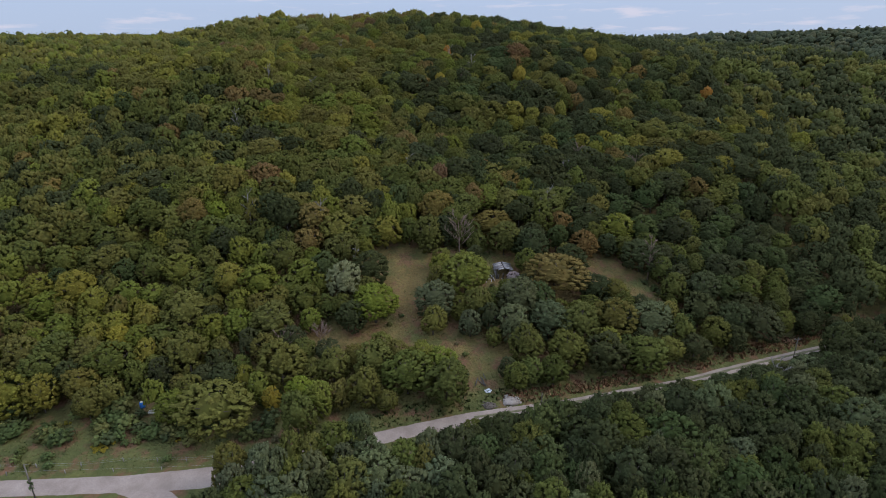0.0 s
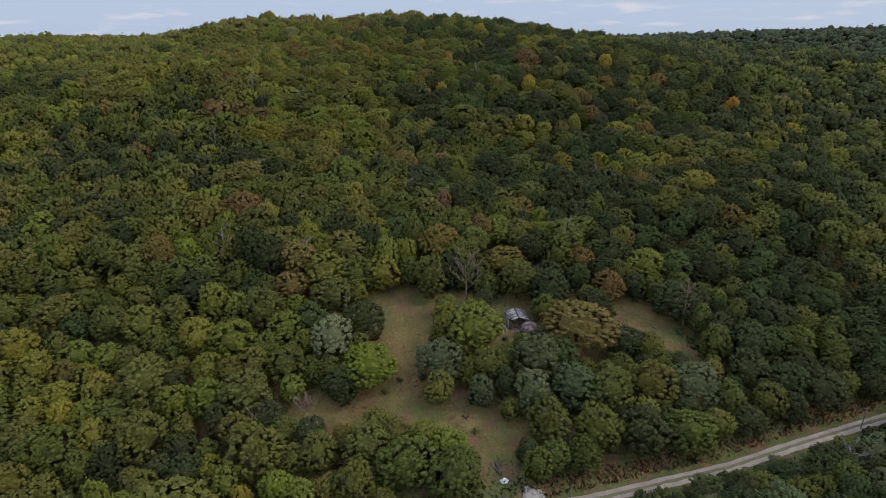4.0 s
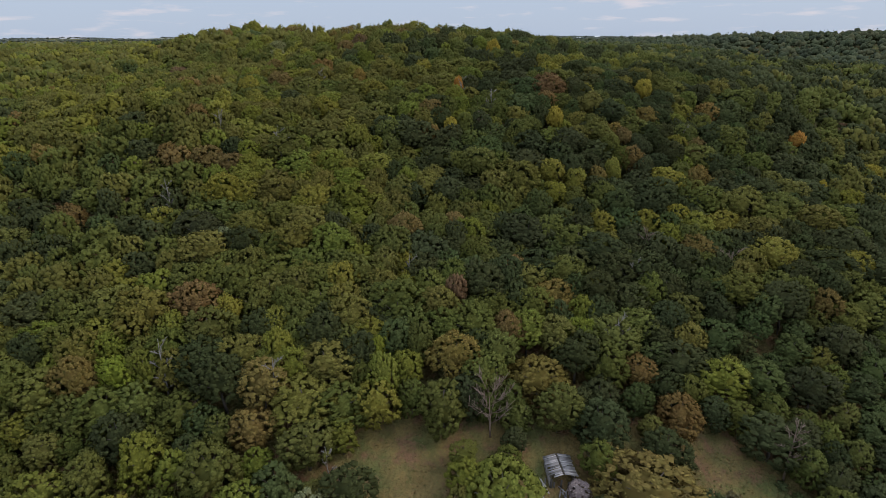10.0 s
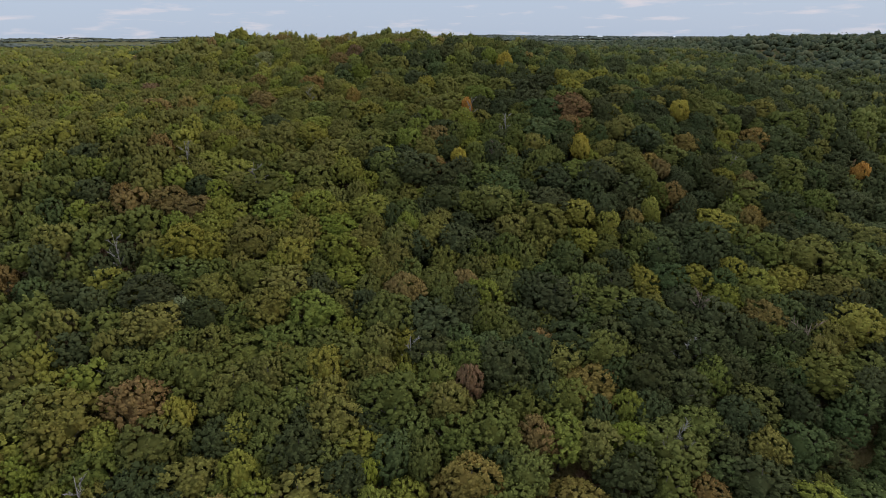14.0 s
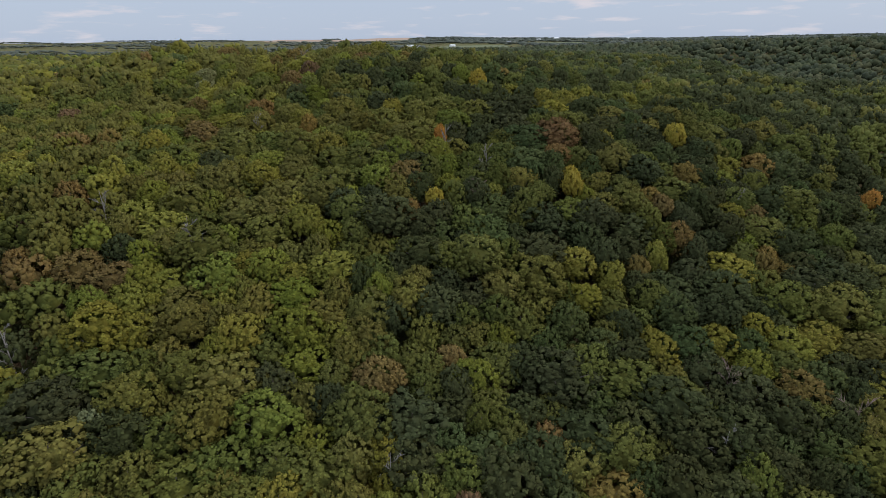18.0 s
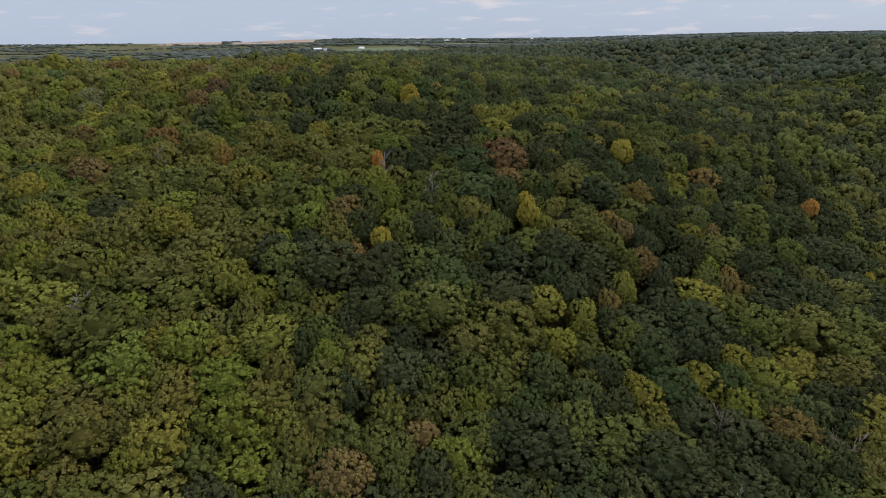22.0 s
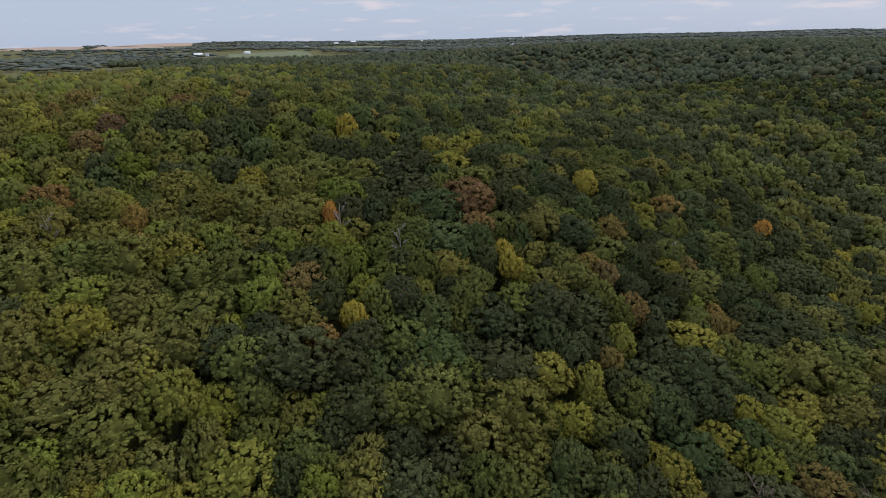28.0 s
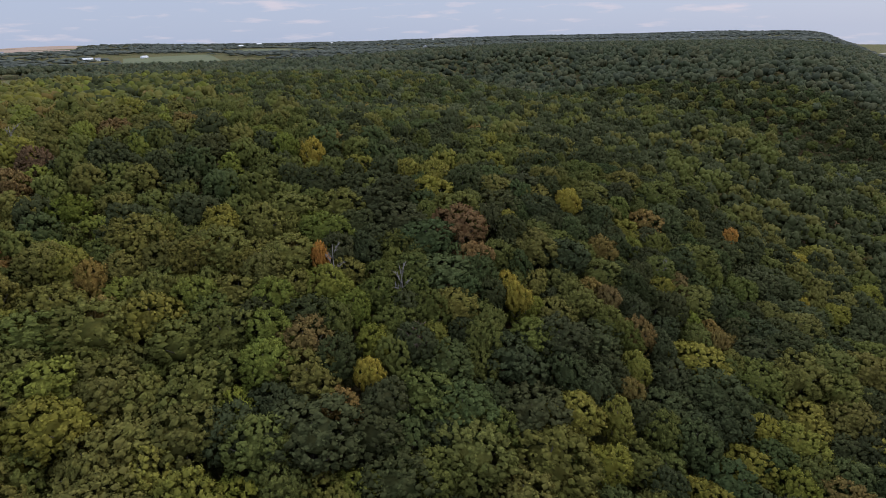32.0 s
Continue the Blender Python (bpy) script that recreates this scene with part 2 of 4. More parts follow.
def along(x, y, line):
    """Where a place lies beside a bent line: how far along, how far off, and on which side."""
    off, run, side = np.full(np.shape(x), 1e9), np.zeros(np.shape(x)), np.zeros(np.shape(x))
    for i in range(len(line) - 1):
        (ax, ay), (bx, by) = line[i], line[i + 1]
        dx, dy = bx - ax, by - ay
        u = np.clip(((x - ax) * dx + (y - ay) * dy) / (dx * dx + dy * dy), 0, 1)
        r = np.hypot(x - ax - u * dx, y - ay - u * dy)
        m = r < off
        off, run, side = np.where(m, r, off), np.where(m, i + u, run), np.where(m, (x - ax) * dy - (y - ay) * dx, side)
    return run, off, side


def land(x, y):
    x, y = np.asarray(x, float), np.asarray(y, float)
    d = y - foot(x)
    z = sum(np.interp(d + k, FALL_D, FALL_Z) for k in (-16, -8, 0, 8, 16)) / 5
    up = np.clip(d / 60, 0, 1)
    hill = 15.3 * np.exp(-(((x + 28) / 116) ** 2 + ((y - 406) / 64) ** 2) / 2)
    hill = hill + 11 * np.exp(-(((x + 135) / 38) ** 2 + ((y - 452) / 45) ** 2) / 2) - 5 * np.exp(-(((x - 120) / 40) ** 2 + ((y - 395) / 35) ** 2) / 2)
    hill = hill + (SWELL_H * np.exp(-((x[..., None] - SWELL_X) ** 2 + (y[..., None] - SWELL_Y) ** 2) / (2 * SWELL_R**2))).sum(-1)
    z = z + up * hill
    run, off, side = along(x, y, RIDGE)
    z = z + np.interp(run, range(6), RIDGE_HIGH) * np.exp(-((off / 80) ** 2) / 2)
    run, off, side = along(x, y, RAVINE)
    ravine = np.interp(run, range(6), RAVINE_DEEP) * np.exp(-((off / np.where(side > 0, 85.8, 105.7)) ** 2))
    run, off, side = along(x, y, GULLY)
    gully = np.interp(run, range(3), GULLY_DEEP) * np.exp(-((off / 88.5) ** 2))
    z = z - np.minimum(np.hypot(ravine, gully), np.maximum(z - 4, 0))
    return z + np.clip(d / 400, 0, 1) * rolling(x, y)


def mesh_from(name, verts, faces, mat=None, normals=None):
    """A mesh from arrays: all faces with the same number of corners."""
    me = bpy.data.meshes.new(name)
    verts, faces = np.asarray(verts, np.float32), np.asarray(faces, np.int32)
    n, k = faces.shape
    me.vertices.add(len(verts))
    me.vertices.foreach_set("co", verts.ravel())
    me.loops.add(n * k)
    me.loops.foreach_set("vertex_index", faces.ravel())
    me.polygons.add(n)
    me.polygons.foreach_set("loop_start", np.arange(0, n * k, k, dtype=np.int32))
    me.polygons.foreach_set("loop_total", np.full(n, k, np.int32))
    me.update(calc_edges=True)
    if normals is not None:
        me.normals_split_custom_set_from_vertices(np.asarray(normals, np.float32))
    if mat:
        me.materials.append(mat)
    return me


def build_ground():
    def axis(near_lo, near_hi, far_lo, far_hi, step):
        near = np.arange(near_lo, near_hi + 1, step)
        up = near_hi + np.cumsum(step * 1.09 ** np.arange(1, 400))
        dn = near_lo - np.cumsum(step * 1.09 ** np.arange(1, 400))
        return np.r_[dn[dn > far_lo][::-1], near, up[up < far_hi]]

    xs, ys = axis(-160, 300, -3400, 4600, 3.0), axis(30, 420, -1200, 4700, 3.0)
    gx, gy = np.meshgrid(xs, ys)
    gz = land(gx, gy)
    v = np.stack([gx, gy, gz], -1).reshape(-1, 3)
    nx = len(xs)
    i = (np.arange(len(ys) - 1)[:, None] * nx + np.arange(nx - 1)).ravel()
    me = mesh_from("ground", v, np.stack([i, i + 1, i + nx + 1, i + nx], 1), GROUND)
    me.polygons.foreach_set("use_smooth", np.ones(len(me.polygons), bool))
    tagged(new("ground", me), "rough grass and leaf-littered hillside ground", "ground", kind="structure")


build_ground()


def ribbon(name, pts, mat, lift, thick=0.12, wob=0.1, step=2.0, seed=1):
    """A strip laid over the land. pts: x, y, width."""
    rnd = random.Random(seed)
    p = np.array(pts, float)
    seg = np.r_[0, np.cumsum(np.hypot(*np.diff(p[:, :2], axis=0).T))]
    s = np.arange(0, seg[-1], step)
    x, y, w = (np.interp(s, seg, p[:, k]) for k in range(3))
    for _ in range(4):
        x[1:-1], y[1:-1] = (x[:-2] + 2 * x[1:-1] + x[2:]) / 4, (y[:-2] + 2 * y[1:-1] + y[2:]) / 4
    tx, ty = np.gradient(x), np.gradient(y)
    ln = np.hypot(tx, ty)
    nx, ny = -ty / ln, tx / ln
    v, cols = [], 7
    for i in range(len(s)):
        e0, e1 = rnd.uniform(-wob, wob), rnd.uniform(-wob, wob)
        for c in range(cols):
            f = c / (cols - 1) - 0.5
            o = f * w[i] + (e0 if c == 0 else e1 if c == cols - 1 else 0)
            px, py = x[i] + nx[i] * o, y[i] + ny[i] * o
            edge = c in (0, cols - 1)
            v.append((px, py, float(land(px, py)) + (lift - thick if edge else lift)))
    f = [(i * cols + c, i * cols + c + 1, (i + 1) * cols + c + 1, (i + 1) * cols + c) for i in range(len(s) - 1) for c in range(cols - 1)]
    return mesh_from(name, v, [q[::-1] for q in f], mat)


ROAD = ((-190, 84.4, 4.2), (-110, 85.0, 4.2), (-90, 86.0, 4.2), (-68, 86.9, 4.4), (-50, 88.5, 5.6), (-34, 93, 4.2), (-17, 99.2, 3.8), (7, 106.5, 3.8), (28, 111.3, 2.8), (61, 120.2, 2.5), (82, 127.6, 2.6), (107, 135.8, 2.6), (150, 148, 2.6), (230, 172, 2.6))
tagged(new("road", ribbon("road", ROAD, GRAVEL, 0.16)), "pale limestone gravel lane with worn wheel tracks", "road", kind="structure")
tagged(new("road", ribbon("road_spur", ((-66, 85.9, 2.6), (-60, 84.9, 4.5), (-55.5, 82, 6.0), (-52, 78, 5.6), (-49, 70, 4.5), (-47, 40, 4.0), (-50, -40, 4.0)), GRAVEL, 0.175)), "gravel turnout beside the lane", "road", kind="structure")
CENTRE = tuple((x, y, 0.75) for x, y, w in ROAD[7:])
tagged(new("verge", ribbon("verge", CENTRE, VERGE, 0.24, 0.1, 0.15)), "thin strip of grass between the wheel tracks", "grass strip", kind="structure")

# Far fields: two corners, soil, what they are, slant.
FIELDS = ((-430, 3450, 60, 4600, STUBBLE, "reddish-brown stubble field on the far upland", 0.0),
          (-900, 3500, -500, 4600, STUBBLE, "brown stubble field between tree belts", 0.05),
          (85, 1800, 320, 2080, PASTURE, "pale green pasture beyond the woods", 0.1),
          (-140, 1600, -50, 1780, PASTURE, "green pasture behind the far woods", 0.0),
          (500, 2540, 800, 2680, PASTURE, "green pasture far off", 0.1),
          (1500, 500, 2600, 760, CROP, "pale field on the river plain", 0.6),
          (2700, 700, 4300, 1250, CROP, "pale fields of the wide river plain", 0.5))

# ---- trees ----
TINTS = {
    # deepened past the leaf's own green to carry shade on the right
    "dark": ((0.031, 0.041, 0.022), "dark green broadleaf tree in the hillside forest, tint deepened for shade"),
    "mid": ((0.083, 0.097, 0.025), "full mid-green broadleaf tree in the forest"),
    "olive": ((0.116, 0.112, 0.030), "olive-green oak tree with a rounded lobed crown"),
    "lightgreen": ((0.128, 0.150, 0.026), "fresh light-green broadleaf tree with a domed crown"),
    "yellowgreen": ((0.168, 0.164, 0.030), "yellow-green tree turning to autumn colour"),
    "lime": ((0.162, 0.190, 0.026), "bright lime-green young broadleaf tree"),
    "yellow": ((0.270, 0.225, 0.035), "tree with bright yellow autumn leaves"),
    "orange": ((0.358, 0.173, 0.041), "small tree with orange autumn leaves"),
    "tan": ((0.165, 0.118, 0.038), "oak tree with tan-brown drying leaves"),
    "brown": ((0.158, 0.102, 0.042), "brownish tree with withering leaves"),
    "red": ((0.150, 0.080, 0.050), "tree with dull red-brown dying leaves"),
    "teal": ((0.043, 0.066, 0.027), "deep blue-green broadleaf tree"),
    "silver": ((0.150, 0.166, 0.090), "pale silvery-green tree with feathery leaves"),
    "mauve": ((0.40, 0.33, 0.40), "grey-mauve half-bare shrub beside the old shed"),
    "grey": ((0.090, 0.108, 0.062), "grey-green cedar-like tree beside the clearing"),
}


TINTS = {k: (tuple(1.08 * (0.74 * v + 0.26 * m) * k for v, m, k in zip(c, (0.088, 0.094, 0.026), (1.08, 1.0, 0.85))), label) for k, (c, label) in TINTS.items()}


def ball(level):
    bm = bmesh.new()
    bmesh.ops.create_icosphere(bm, subdivisions=level, radius=1.0)
    v = np.array([tuple(q.co) for q in bm.verts])
    f = np.array([[q.index for q in p.verts] for p in bm.faces])
    bm.free()
    return v, f


BALLS = {k: ball(k) for k in (1, 2)}
BALLS[0] = (np.array([(1, 0, 0), (-1, 0, 0), (0, 1, 0), (0, -1, 0), (0, 0, 1), (0, 0, -1)], float), np.array([(0, 2, 4), (2, 1, 4), (1, 3, 4), (3, 0, 4), (2, 0, 5), (1, 2, 5), (3, 1, 5), (0, 3, 5)]))


def crown_arrays(seed, clumps, level, cards, card, radius=5.0, height=14.0, low=0.26, cut=-0.5, core=2, relief=0.27, solid=0.7):
    """A crown: a dome that swells into boughs, covered with clumps of leaves, each with folded leaf sprays round it.
    Returns vertices, triangles, how many of the triangles lie inside the leaf sprays, and the way each vertex faces."""
    rs = np.random.RandomState(seed)
    base, top = low * height, height
    cz, hz = base + 0.45 * (top - base), 0.5 * (top - base)
    boughs = rs.normal(size=(14, 3)) + (0, 0, 0.35)
    boughs /= np.linalg.norm(boughs, axis=1, keepdims=True)

    def skin(d, k=1.0):
        near = np.arccos(np.clip(d @ boughs.T, -1, 1)).min(1)
        f = k * (0.95 - relief + relief * np.clip(1 - (near / 0.7) ** 2, -0.35, 1))
        p = d * f[:, None]
        return p * (radius, radius, hz * 1.08) + (0, 0, cz)

    bv, bf = BALLS[core]
    d = bv @ np.linalg.qr(rs.normal(size=(3, 3)))[0]
    V, T, F, n = [skin(d, 0.5 * rs.uniform(0.9, 1.1, len(d)))], [bf], [d], len(bv)
    i = np.arange(clumps)
    zz = 1 - (1 - cut) * (i + 0.5) / clumps
    a = i * 2.39996 + rs.uniform(-0.4, 0.4, clumps)
    zz = np.clip(zz + rs.uniform(-0.5, 0.5, clumps) * 1.5 / clumps, -0.99, 0.99)
    rr = np.sqrt(1 - zz**2)
    D = np.stack([rr * np.cos(a), rr * np.sin(a), zz], 1)
    C = skin(D, 0.9) + rs.normal(scale=0.036 * radius, size=(clumps, 3))
    R = radius * math.sqrt((1 - cut) * 2.75 / clumps) * rs.uniform(0.62, 1.1, clumps)
    bv, bf = BALLS[level]
    for c, r in zip(C, R):
        turn = np.linalg.qr(rs.normal(size=(3, 3)))[0]
        V.append((bv @ turn) * r * solid * (1 + 0.25 * rs.uniform(-1, 1, (len(bv), 1))) * (1, 1, 1.15) + c)
        F.append(bv @ turn)
        T.append(bf + n)
        n += len(bv)
    inner = sum(len(t) for t in T)
    k = rs.randint(0, clumps, cards)
    d = rs.normal(size=(cards, 3)) + 0.9 * D[k] + (0, 0, 0.3)
    d /= np.linalg.norm(d, axis=1, keepdims=True)
    P = C[k] + d * R[k][:, None] * rs.uniform(0.6, 1.15, (cards, 1)) * (1, 1, 1.15)
    N = d + rs.normal(scale=0.55, size=d.shape)
    N /= np.linalg.norm(N, axis=1, keepdims=True)
    side = np.cross(N, rs.normal(size=N.shape))
    side /= np.linalg.norm(side, axis=1, keepdims=True)
    up = np.cross(N, side)
    h = card * rs.uniform(0.55, 1.3, (cards, 1))
    q = np.stack([P - side * h - N * h * 0.35, P - up * h * 0.7, P + side * h - N * h * 0.35, P + up * h * 0.7], 1)
    idx = n + 4 * np.arange(cards)[:, None]
    T += [idx + (0, 1, 3), idx + (1, 2, 3)]
    V.append(q.reshape(-1, 3))
    F.append(np.repeat(0.75 * d + 0.3 * N, 4, 0))
    V, F = np.concatenate(V), np.concatenate(F)
    # leaves turn to the light: each faces partly with its spray, partly with the whole crown
    out = (V - (0, 0, cz - 0.2 * hz)) / (radius**2, radius**2, hz**2)
    out /= np.linalg.norm(out, axis=1, keepdims=True) + 1e-9
    F = 0.75 * F + 0.65 * out
    return V, np.concatenate(T), inner, F / (np.linalg.norm(F, axis=1, keepdims=True) + 1e-9)


def crown_mesh(v, t, inner, face):
    me = mesh_from("crown", v, t, LEAF, face)
    me.materials.append(LEAF_INNER)
    me.polygons.foreach_set("material_index", np.r_[np.ones(inner, np.int32), np.zeros(len(t) - inner, np.int32)])
    return me


def tube(path, radii, sides=6):
    """A tapered limb along a path."""
    v, f = [], []
    for i, (p, r) in enumerate(zip(path, radii)):
        ahead = (Vector(path[min(i + 1, len(path) - 1)]) - Vector(path[max(i - 1, 0)])).normalized()
        turn = ahead.to_track_quat("Z", "Y")
        for k in range(sides):
            a = 2 * math.pi * k / sides
            v.append(tuple(Vector(p) + turn @ Vector((r * math.cos(a), r * math.sin(a), 0))))
    for i in range(len(path) - 1):
        for k in range(sides):
            a, b = i * sides + k, i * sides + (k + 1) % sides
            f.append((a, b, b + sides, a + sides))
    top = len(path) - 1
    if sides == 4:
        f += [(3, 2, 1, 0), tuple(top * 4 + k for k in range(4))]
    else:
        for o, order in ((0, -1), (top * sides, 1)):
            for k in range(1, sides - 1, 2):
                q = [o, o + k, o + k + 1, o + (k + 2) % sides]
                f.append(tuple(q[::order]))
    return v, f


def joined(pieces):
    v, f = [], []
    for a, b in pieces:
        n = len(v)
        v += list(a)
        f += [tuple(i + n for i in q) for q in b]
    return v, f


def trunk_mesh(seed, height=14.0):
    rnd = random.Random(seed)
    bend = [(rnd.uniform(-0.3, 0.3), rnd.uniform(-0.3, 0.3)) for _ in range(5)]
    pts = [(bend[i][0] * i / 3, bend[i][1] * i / 3, height * z) for i, z in enumerate((-0.08, 0.12, 0.35, 0.58, 0.8))]
    pieces = [tube(pts, (0.34, 0.24, 0.19, 0.12, 0.05))]
    for k in range(6):
        a, z = k * 1.05 + rnd.uniform(-0.3, 0.3), height * rnd.uniform(0.28, 0.55)
        o = (pts[2][0] * 0.8, pts[2][1] * 0.8)
        r = rnd.uniform(2.2, 3.6)
        pieces.append(tube([(o[0], o[1], z), (o[0] + 0.5 * r * math.cos(a), o[1] + 0.5 * r * math.sin(a), z + 1.3), (o[0] + r * math.cos(a), o[1] + r * math.sin(a), z + 3.2)], (0.11, 0.08, 0.03), 4))
    v, f = joined(pieces)
    return mesh_from("trunk", v, f, BARK)


CROWNS = {"dome": []}
for k in range(12):
    CROWNS["dome"].append(crown_mesh(*crown_arrays(10 + k, 215 + 16 * (k % 4), 0, 2700, 0.2, solid=0.75, low=(0.2, 0.26, 0.3)[k % 3])))
CROWNS["full"] = [crown_mesh(*crown_arrays(50 + k, 235, 0, 3000, 0.19, solid=0.74, low=0.03, cut=-0.8)) for k in range(6)]
CROWNS["high"] = [crown_mesh(*crown_arrays(170 + k, 130, 0, 1300, 0.26, low=0.45, cut=-0.6, solid=0.78)) for k in range(3)]
CROWNS["broad"] = [crown_mesh(*crown_arrays(140 + k, 340, 0, 4200, 0.16, low=0.05, cut=-0.7, relief=0.2, solid=0.78)) for k in range(3)]
TRUNKS = [trunk_mesh(k) for k in range(4)]
PLANTED = []
KINDS = {"tan": ("oak_tree",), "olive": ("oak_tree", "elm_tree"), "brown": ("oak_tree",), "mid": ("hickory_tree", "ash_tree", "linden_tree"), "lightgreen": ("hickory_tree", "linden_tree"), "dark": ("walnut_tree", "ash_tree", "cherry_tree"), "teal": ("walnut_tree",), "grey": ("cedar_tree",), "silver": ("silver_tree",), "yellow": ("maple_tree",), "orange": ("maple_tree",), "red": ("maple_tree",), "lime": ("maple_tree",), "yellowgreen": ("elm_tree", "maple_tree"), "mauve": ("shrub",)}
rng = random.Random(7)


def tall(radius, forest):
    """A tree's height: forest trees reach for the canopy, open ones stay squat."""
    return 11.2 + 0.62 * radius if forest else min(12.5, 3.6 + 1.5 * radius)


def stand(tint, x, y, radius, height=None):
    """One tree with its trunk and crown."""
    height = height or tall(radius, y > foot(x) + 68) * rng.uniform(0.87, 1.13) * (1.12 if tint in ("red", "orange", "yellow") else 1.0)
    shape = "dome" if y > foot(x) + 68 else "full"
    shape = "high" if radius < 3.5 and shape == "dome" else shape
    shape = "broad" if radius > 6.9 and shape == "full" else shape
    thing = new(rng.choice(KINDS[tint]))
    wide = rng.uniform(0.88, 1.14)
    spread = 1.17 if shape in ("dome", "high") else 1.1
    z = float(land(x, y))
    thing.matrix_basis = Matrix.LocRotScale((x, y, z), Euler((rng.uniform(-0.05, 0.05), rng.uniform(-0.05, 0.05), rng.uniform(0, 6.28))), (spread * radius / 5 * wide, spread * radius / 5 / wide, height / 14))
    thing.empty_display_size = 0.5
    col, label = TINTS[tint]
    tagged(thing, label, "tree", "forest trees")
    trunk, crown = new("trunk", rng.choice(TRUNKS)), new("crown", rng.choice(CROWNS[shape]))
    f = rng.uniform(0.85, 1.15)
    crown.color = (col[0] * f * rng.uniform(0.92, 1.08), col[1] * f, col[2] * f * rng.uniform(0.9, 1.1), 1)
    trunk.parent = crown.parent = thing
    PLANTED.append((x, y, radius))
    return thing


# lime crowns
stand("lime", -19.5, 136.7, 7.0)
stand("lime", -34.1, 108.6, 4.0)
stand("lime", -19.6, 181.1, 2.3)
# dark crowns
stand("dark", -25.3, 132.5, 4.3)
stand("dark", -22.5, 150.9, 5.4)
stand("dark", 42.9, 123.7, 5.8)
stand("dark", 28.6, 167.4, 6.0)
stand("dark", 65.1, 166.6, 6.4)
stand("dark", 41.2, 162.8, 5.2)
stand("dark", 18.5, 266.9, 5.0)
stand("dark", 5.4, 248.7, 5.1)
stand("dark", -74.4, 255.8, 4.4)
stand("dark", 63.5, 258.2, 5.6)
stand("dark", 12.5, 307.4, 4.6)
stand("dark", -460.9, 1376.4, 10.5)
# silver crowns
stand("silver", -29.5, 144.0, 5.8)
stand("silver", -95.0, 392.1, 6.0)
# lightgreen crowns
stand("lightgreen", -41.8, 148.1, 4.7)
stand("lightgreen", 6.6, 150.9, 8.7)
stand("lightgreen", 30.6, 197.8, 3.5)
stand("lightgreen", -29.4, 264.5, 5.4)
stand("lightgreen", -35.1, 244.9, 5.6)
stand("lightgreen", -16.2, 248.2, 3.2)
stand("lightgreen", 1.3, 298.5, 5.8)
stand("lightgreen", 9.7, 236.9, 3.6)
stand("lightgreen", -40.9, 345.1, 5.0)
stand("lightgreen", 12.6, 372.9, 5.8)
stand("lightgreen", 2.5, 291.9, 4.6)
stand("lightgreen", -79.1, 179.5, 4.2)
stand("lightgreen", -13.1, 177.1, 4.0)
stand("lightgreen", -64.4, 366.2, 6.9)
stand("lightgreen", -26.9, 213.4, 4.1)
# tan crowns
stand("tan", 34.3, 153.5, 10.1)
stand("tan", 17.0, 179.3, 7.2)
stand("tan", -2.7, 179.4, 5.3)
stand("tan", -40.1, 316.4, 3.9)
stand("tan", 86.6, 263.3, 4.5)
stand("tan", 101.8, 296.9, 5.8)
stand("tan", 89.4, 259.6, 3.7)
# brown crowns
stand("brown", 47.7, 172.2, 5.4)
stand("brown", -81.5, 250.5, 6.0)
stand("brown", 16.3, 215.8, 3.3)
stand("brown", -52.4, 361.8, 5.0)
stand("brown", 23.2, 582.4, 9.4)
stand("brown", -25.7, 392.2, 6.2)
stand("brown", 41.6, 183.1, 4.8)
stand("brown", -71.5, 311.6, 6.9)
# grey crowns
stand("grey", -2.6, 140.5, 5.9)
stand("grey", 7.2, 133.7, 3.6)
stand("grey", 21.6, 141.5, 6.0)
stand("grey", 29.2, 135.1, 6.3)
stand("grey", 59.4, 137.4, 7.2)
stand("grey", 19.0, 132.6, 5.0)
# olive crowns
stand("olive", -3.2, 133.4, 3.9)
stand("olive", 48.2, 136.6, 6.2)
stand("olive", -40.4, 115.2, 6.1)
stand("olive", -27.9, 116.2, 4.1)
stand("olive", -19.0, 109.4, 4.5)
stand("olive", -52.7, 102.1, 9.2)
stand("olive", -64.8, 118.1, 5.5)
stand("olive", -45.5, 129.2, 5.8)
# mid crowns
stand("mid", 38.2, 134.2, 6.0)
stand("mid", 22.1, 125.5, 5.2)
stand("mid", 32.4, 124.5, 6.0)
stand("mid", 53.7, 124.3, 5.6)
stand("mid", -9.1, 113.5, 6.1)
stand("mid", 0.5, 111.8, 6.0)
stand("mid", 44.3, 244.6, 4.1)
# yellowgreen crowns
stand("yellowgreen", -96.8, 130.2, 3.6)
stand("yellowgreen", -88.6, 128.9, 3.8)
stand("yellowgreen", -57.1, 135.4, 3.9)
stand("yellowgreen", 59.9, 237.4, 5.7)
stand("yellowgreen", 70.4, 240.0, 4.7)
stand("yellowgreen", 84.7, 237.2, 6.8)
stand("yellowgreen", -61.9, 248.3, 4.4)
stand("yellowgreen", -46.7, 253.5, 4.1)
stand("yellowgreen", -47.6, 283.9, 6.5)
stand("yellowgreen", 40.5, 281.5, 4.2)
stand("yellowgreen", 32.1, 257.7, 6.4)
stand("yellowgreen", -48.2, 231.6, 3.6)
stand("yellowgreen", 48.8, 331.3, 5.2)
stand("yellowgreen", 15.1, 281.6, 4.0)
stand("yellowgreen", 53.6, 305.0, 3.1)
stand("yellowgreen", 183.4, 280.1, 5.6)
stand("yellowgreen", 74.4, 234.6, 6.0)
stand("yellowgreen", -56.3, 190.0, 3.2)
stand("yellowgreen", -114.2, 290.1, 7.1)
stand("yellowgreen", -30.5, 202.4, 4.5)
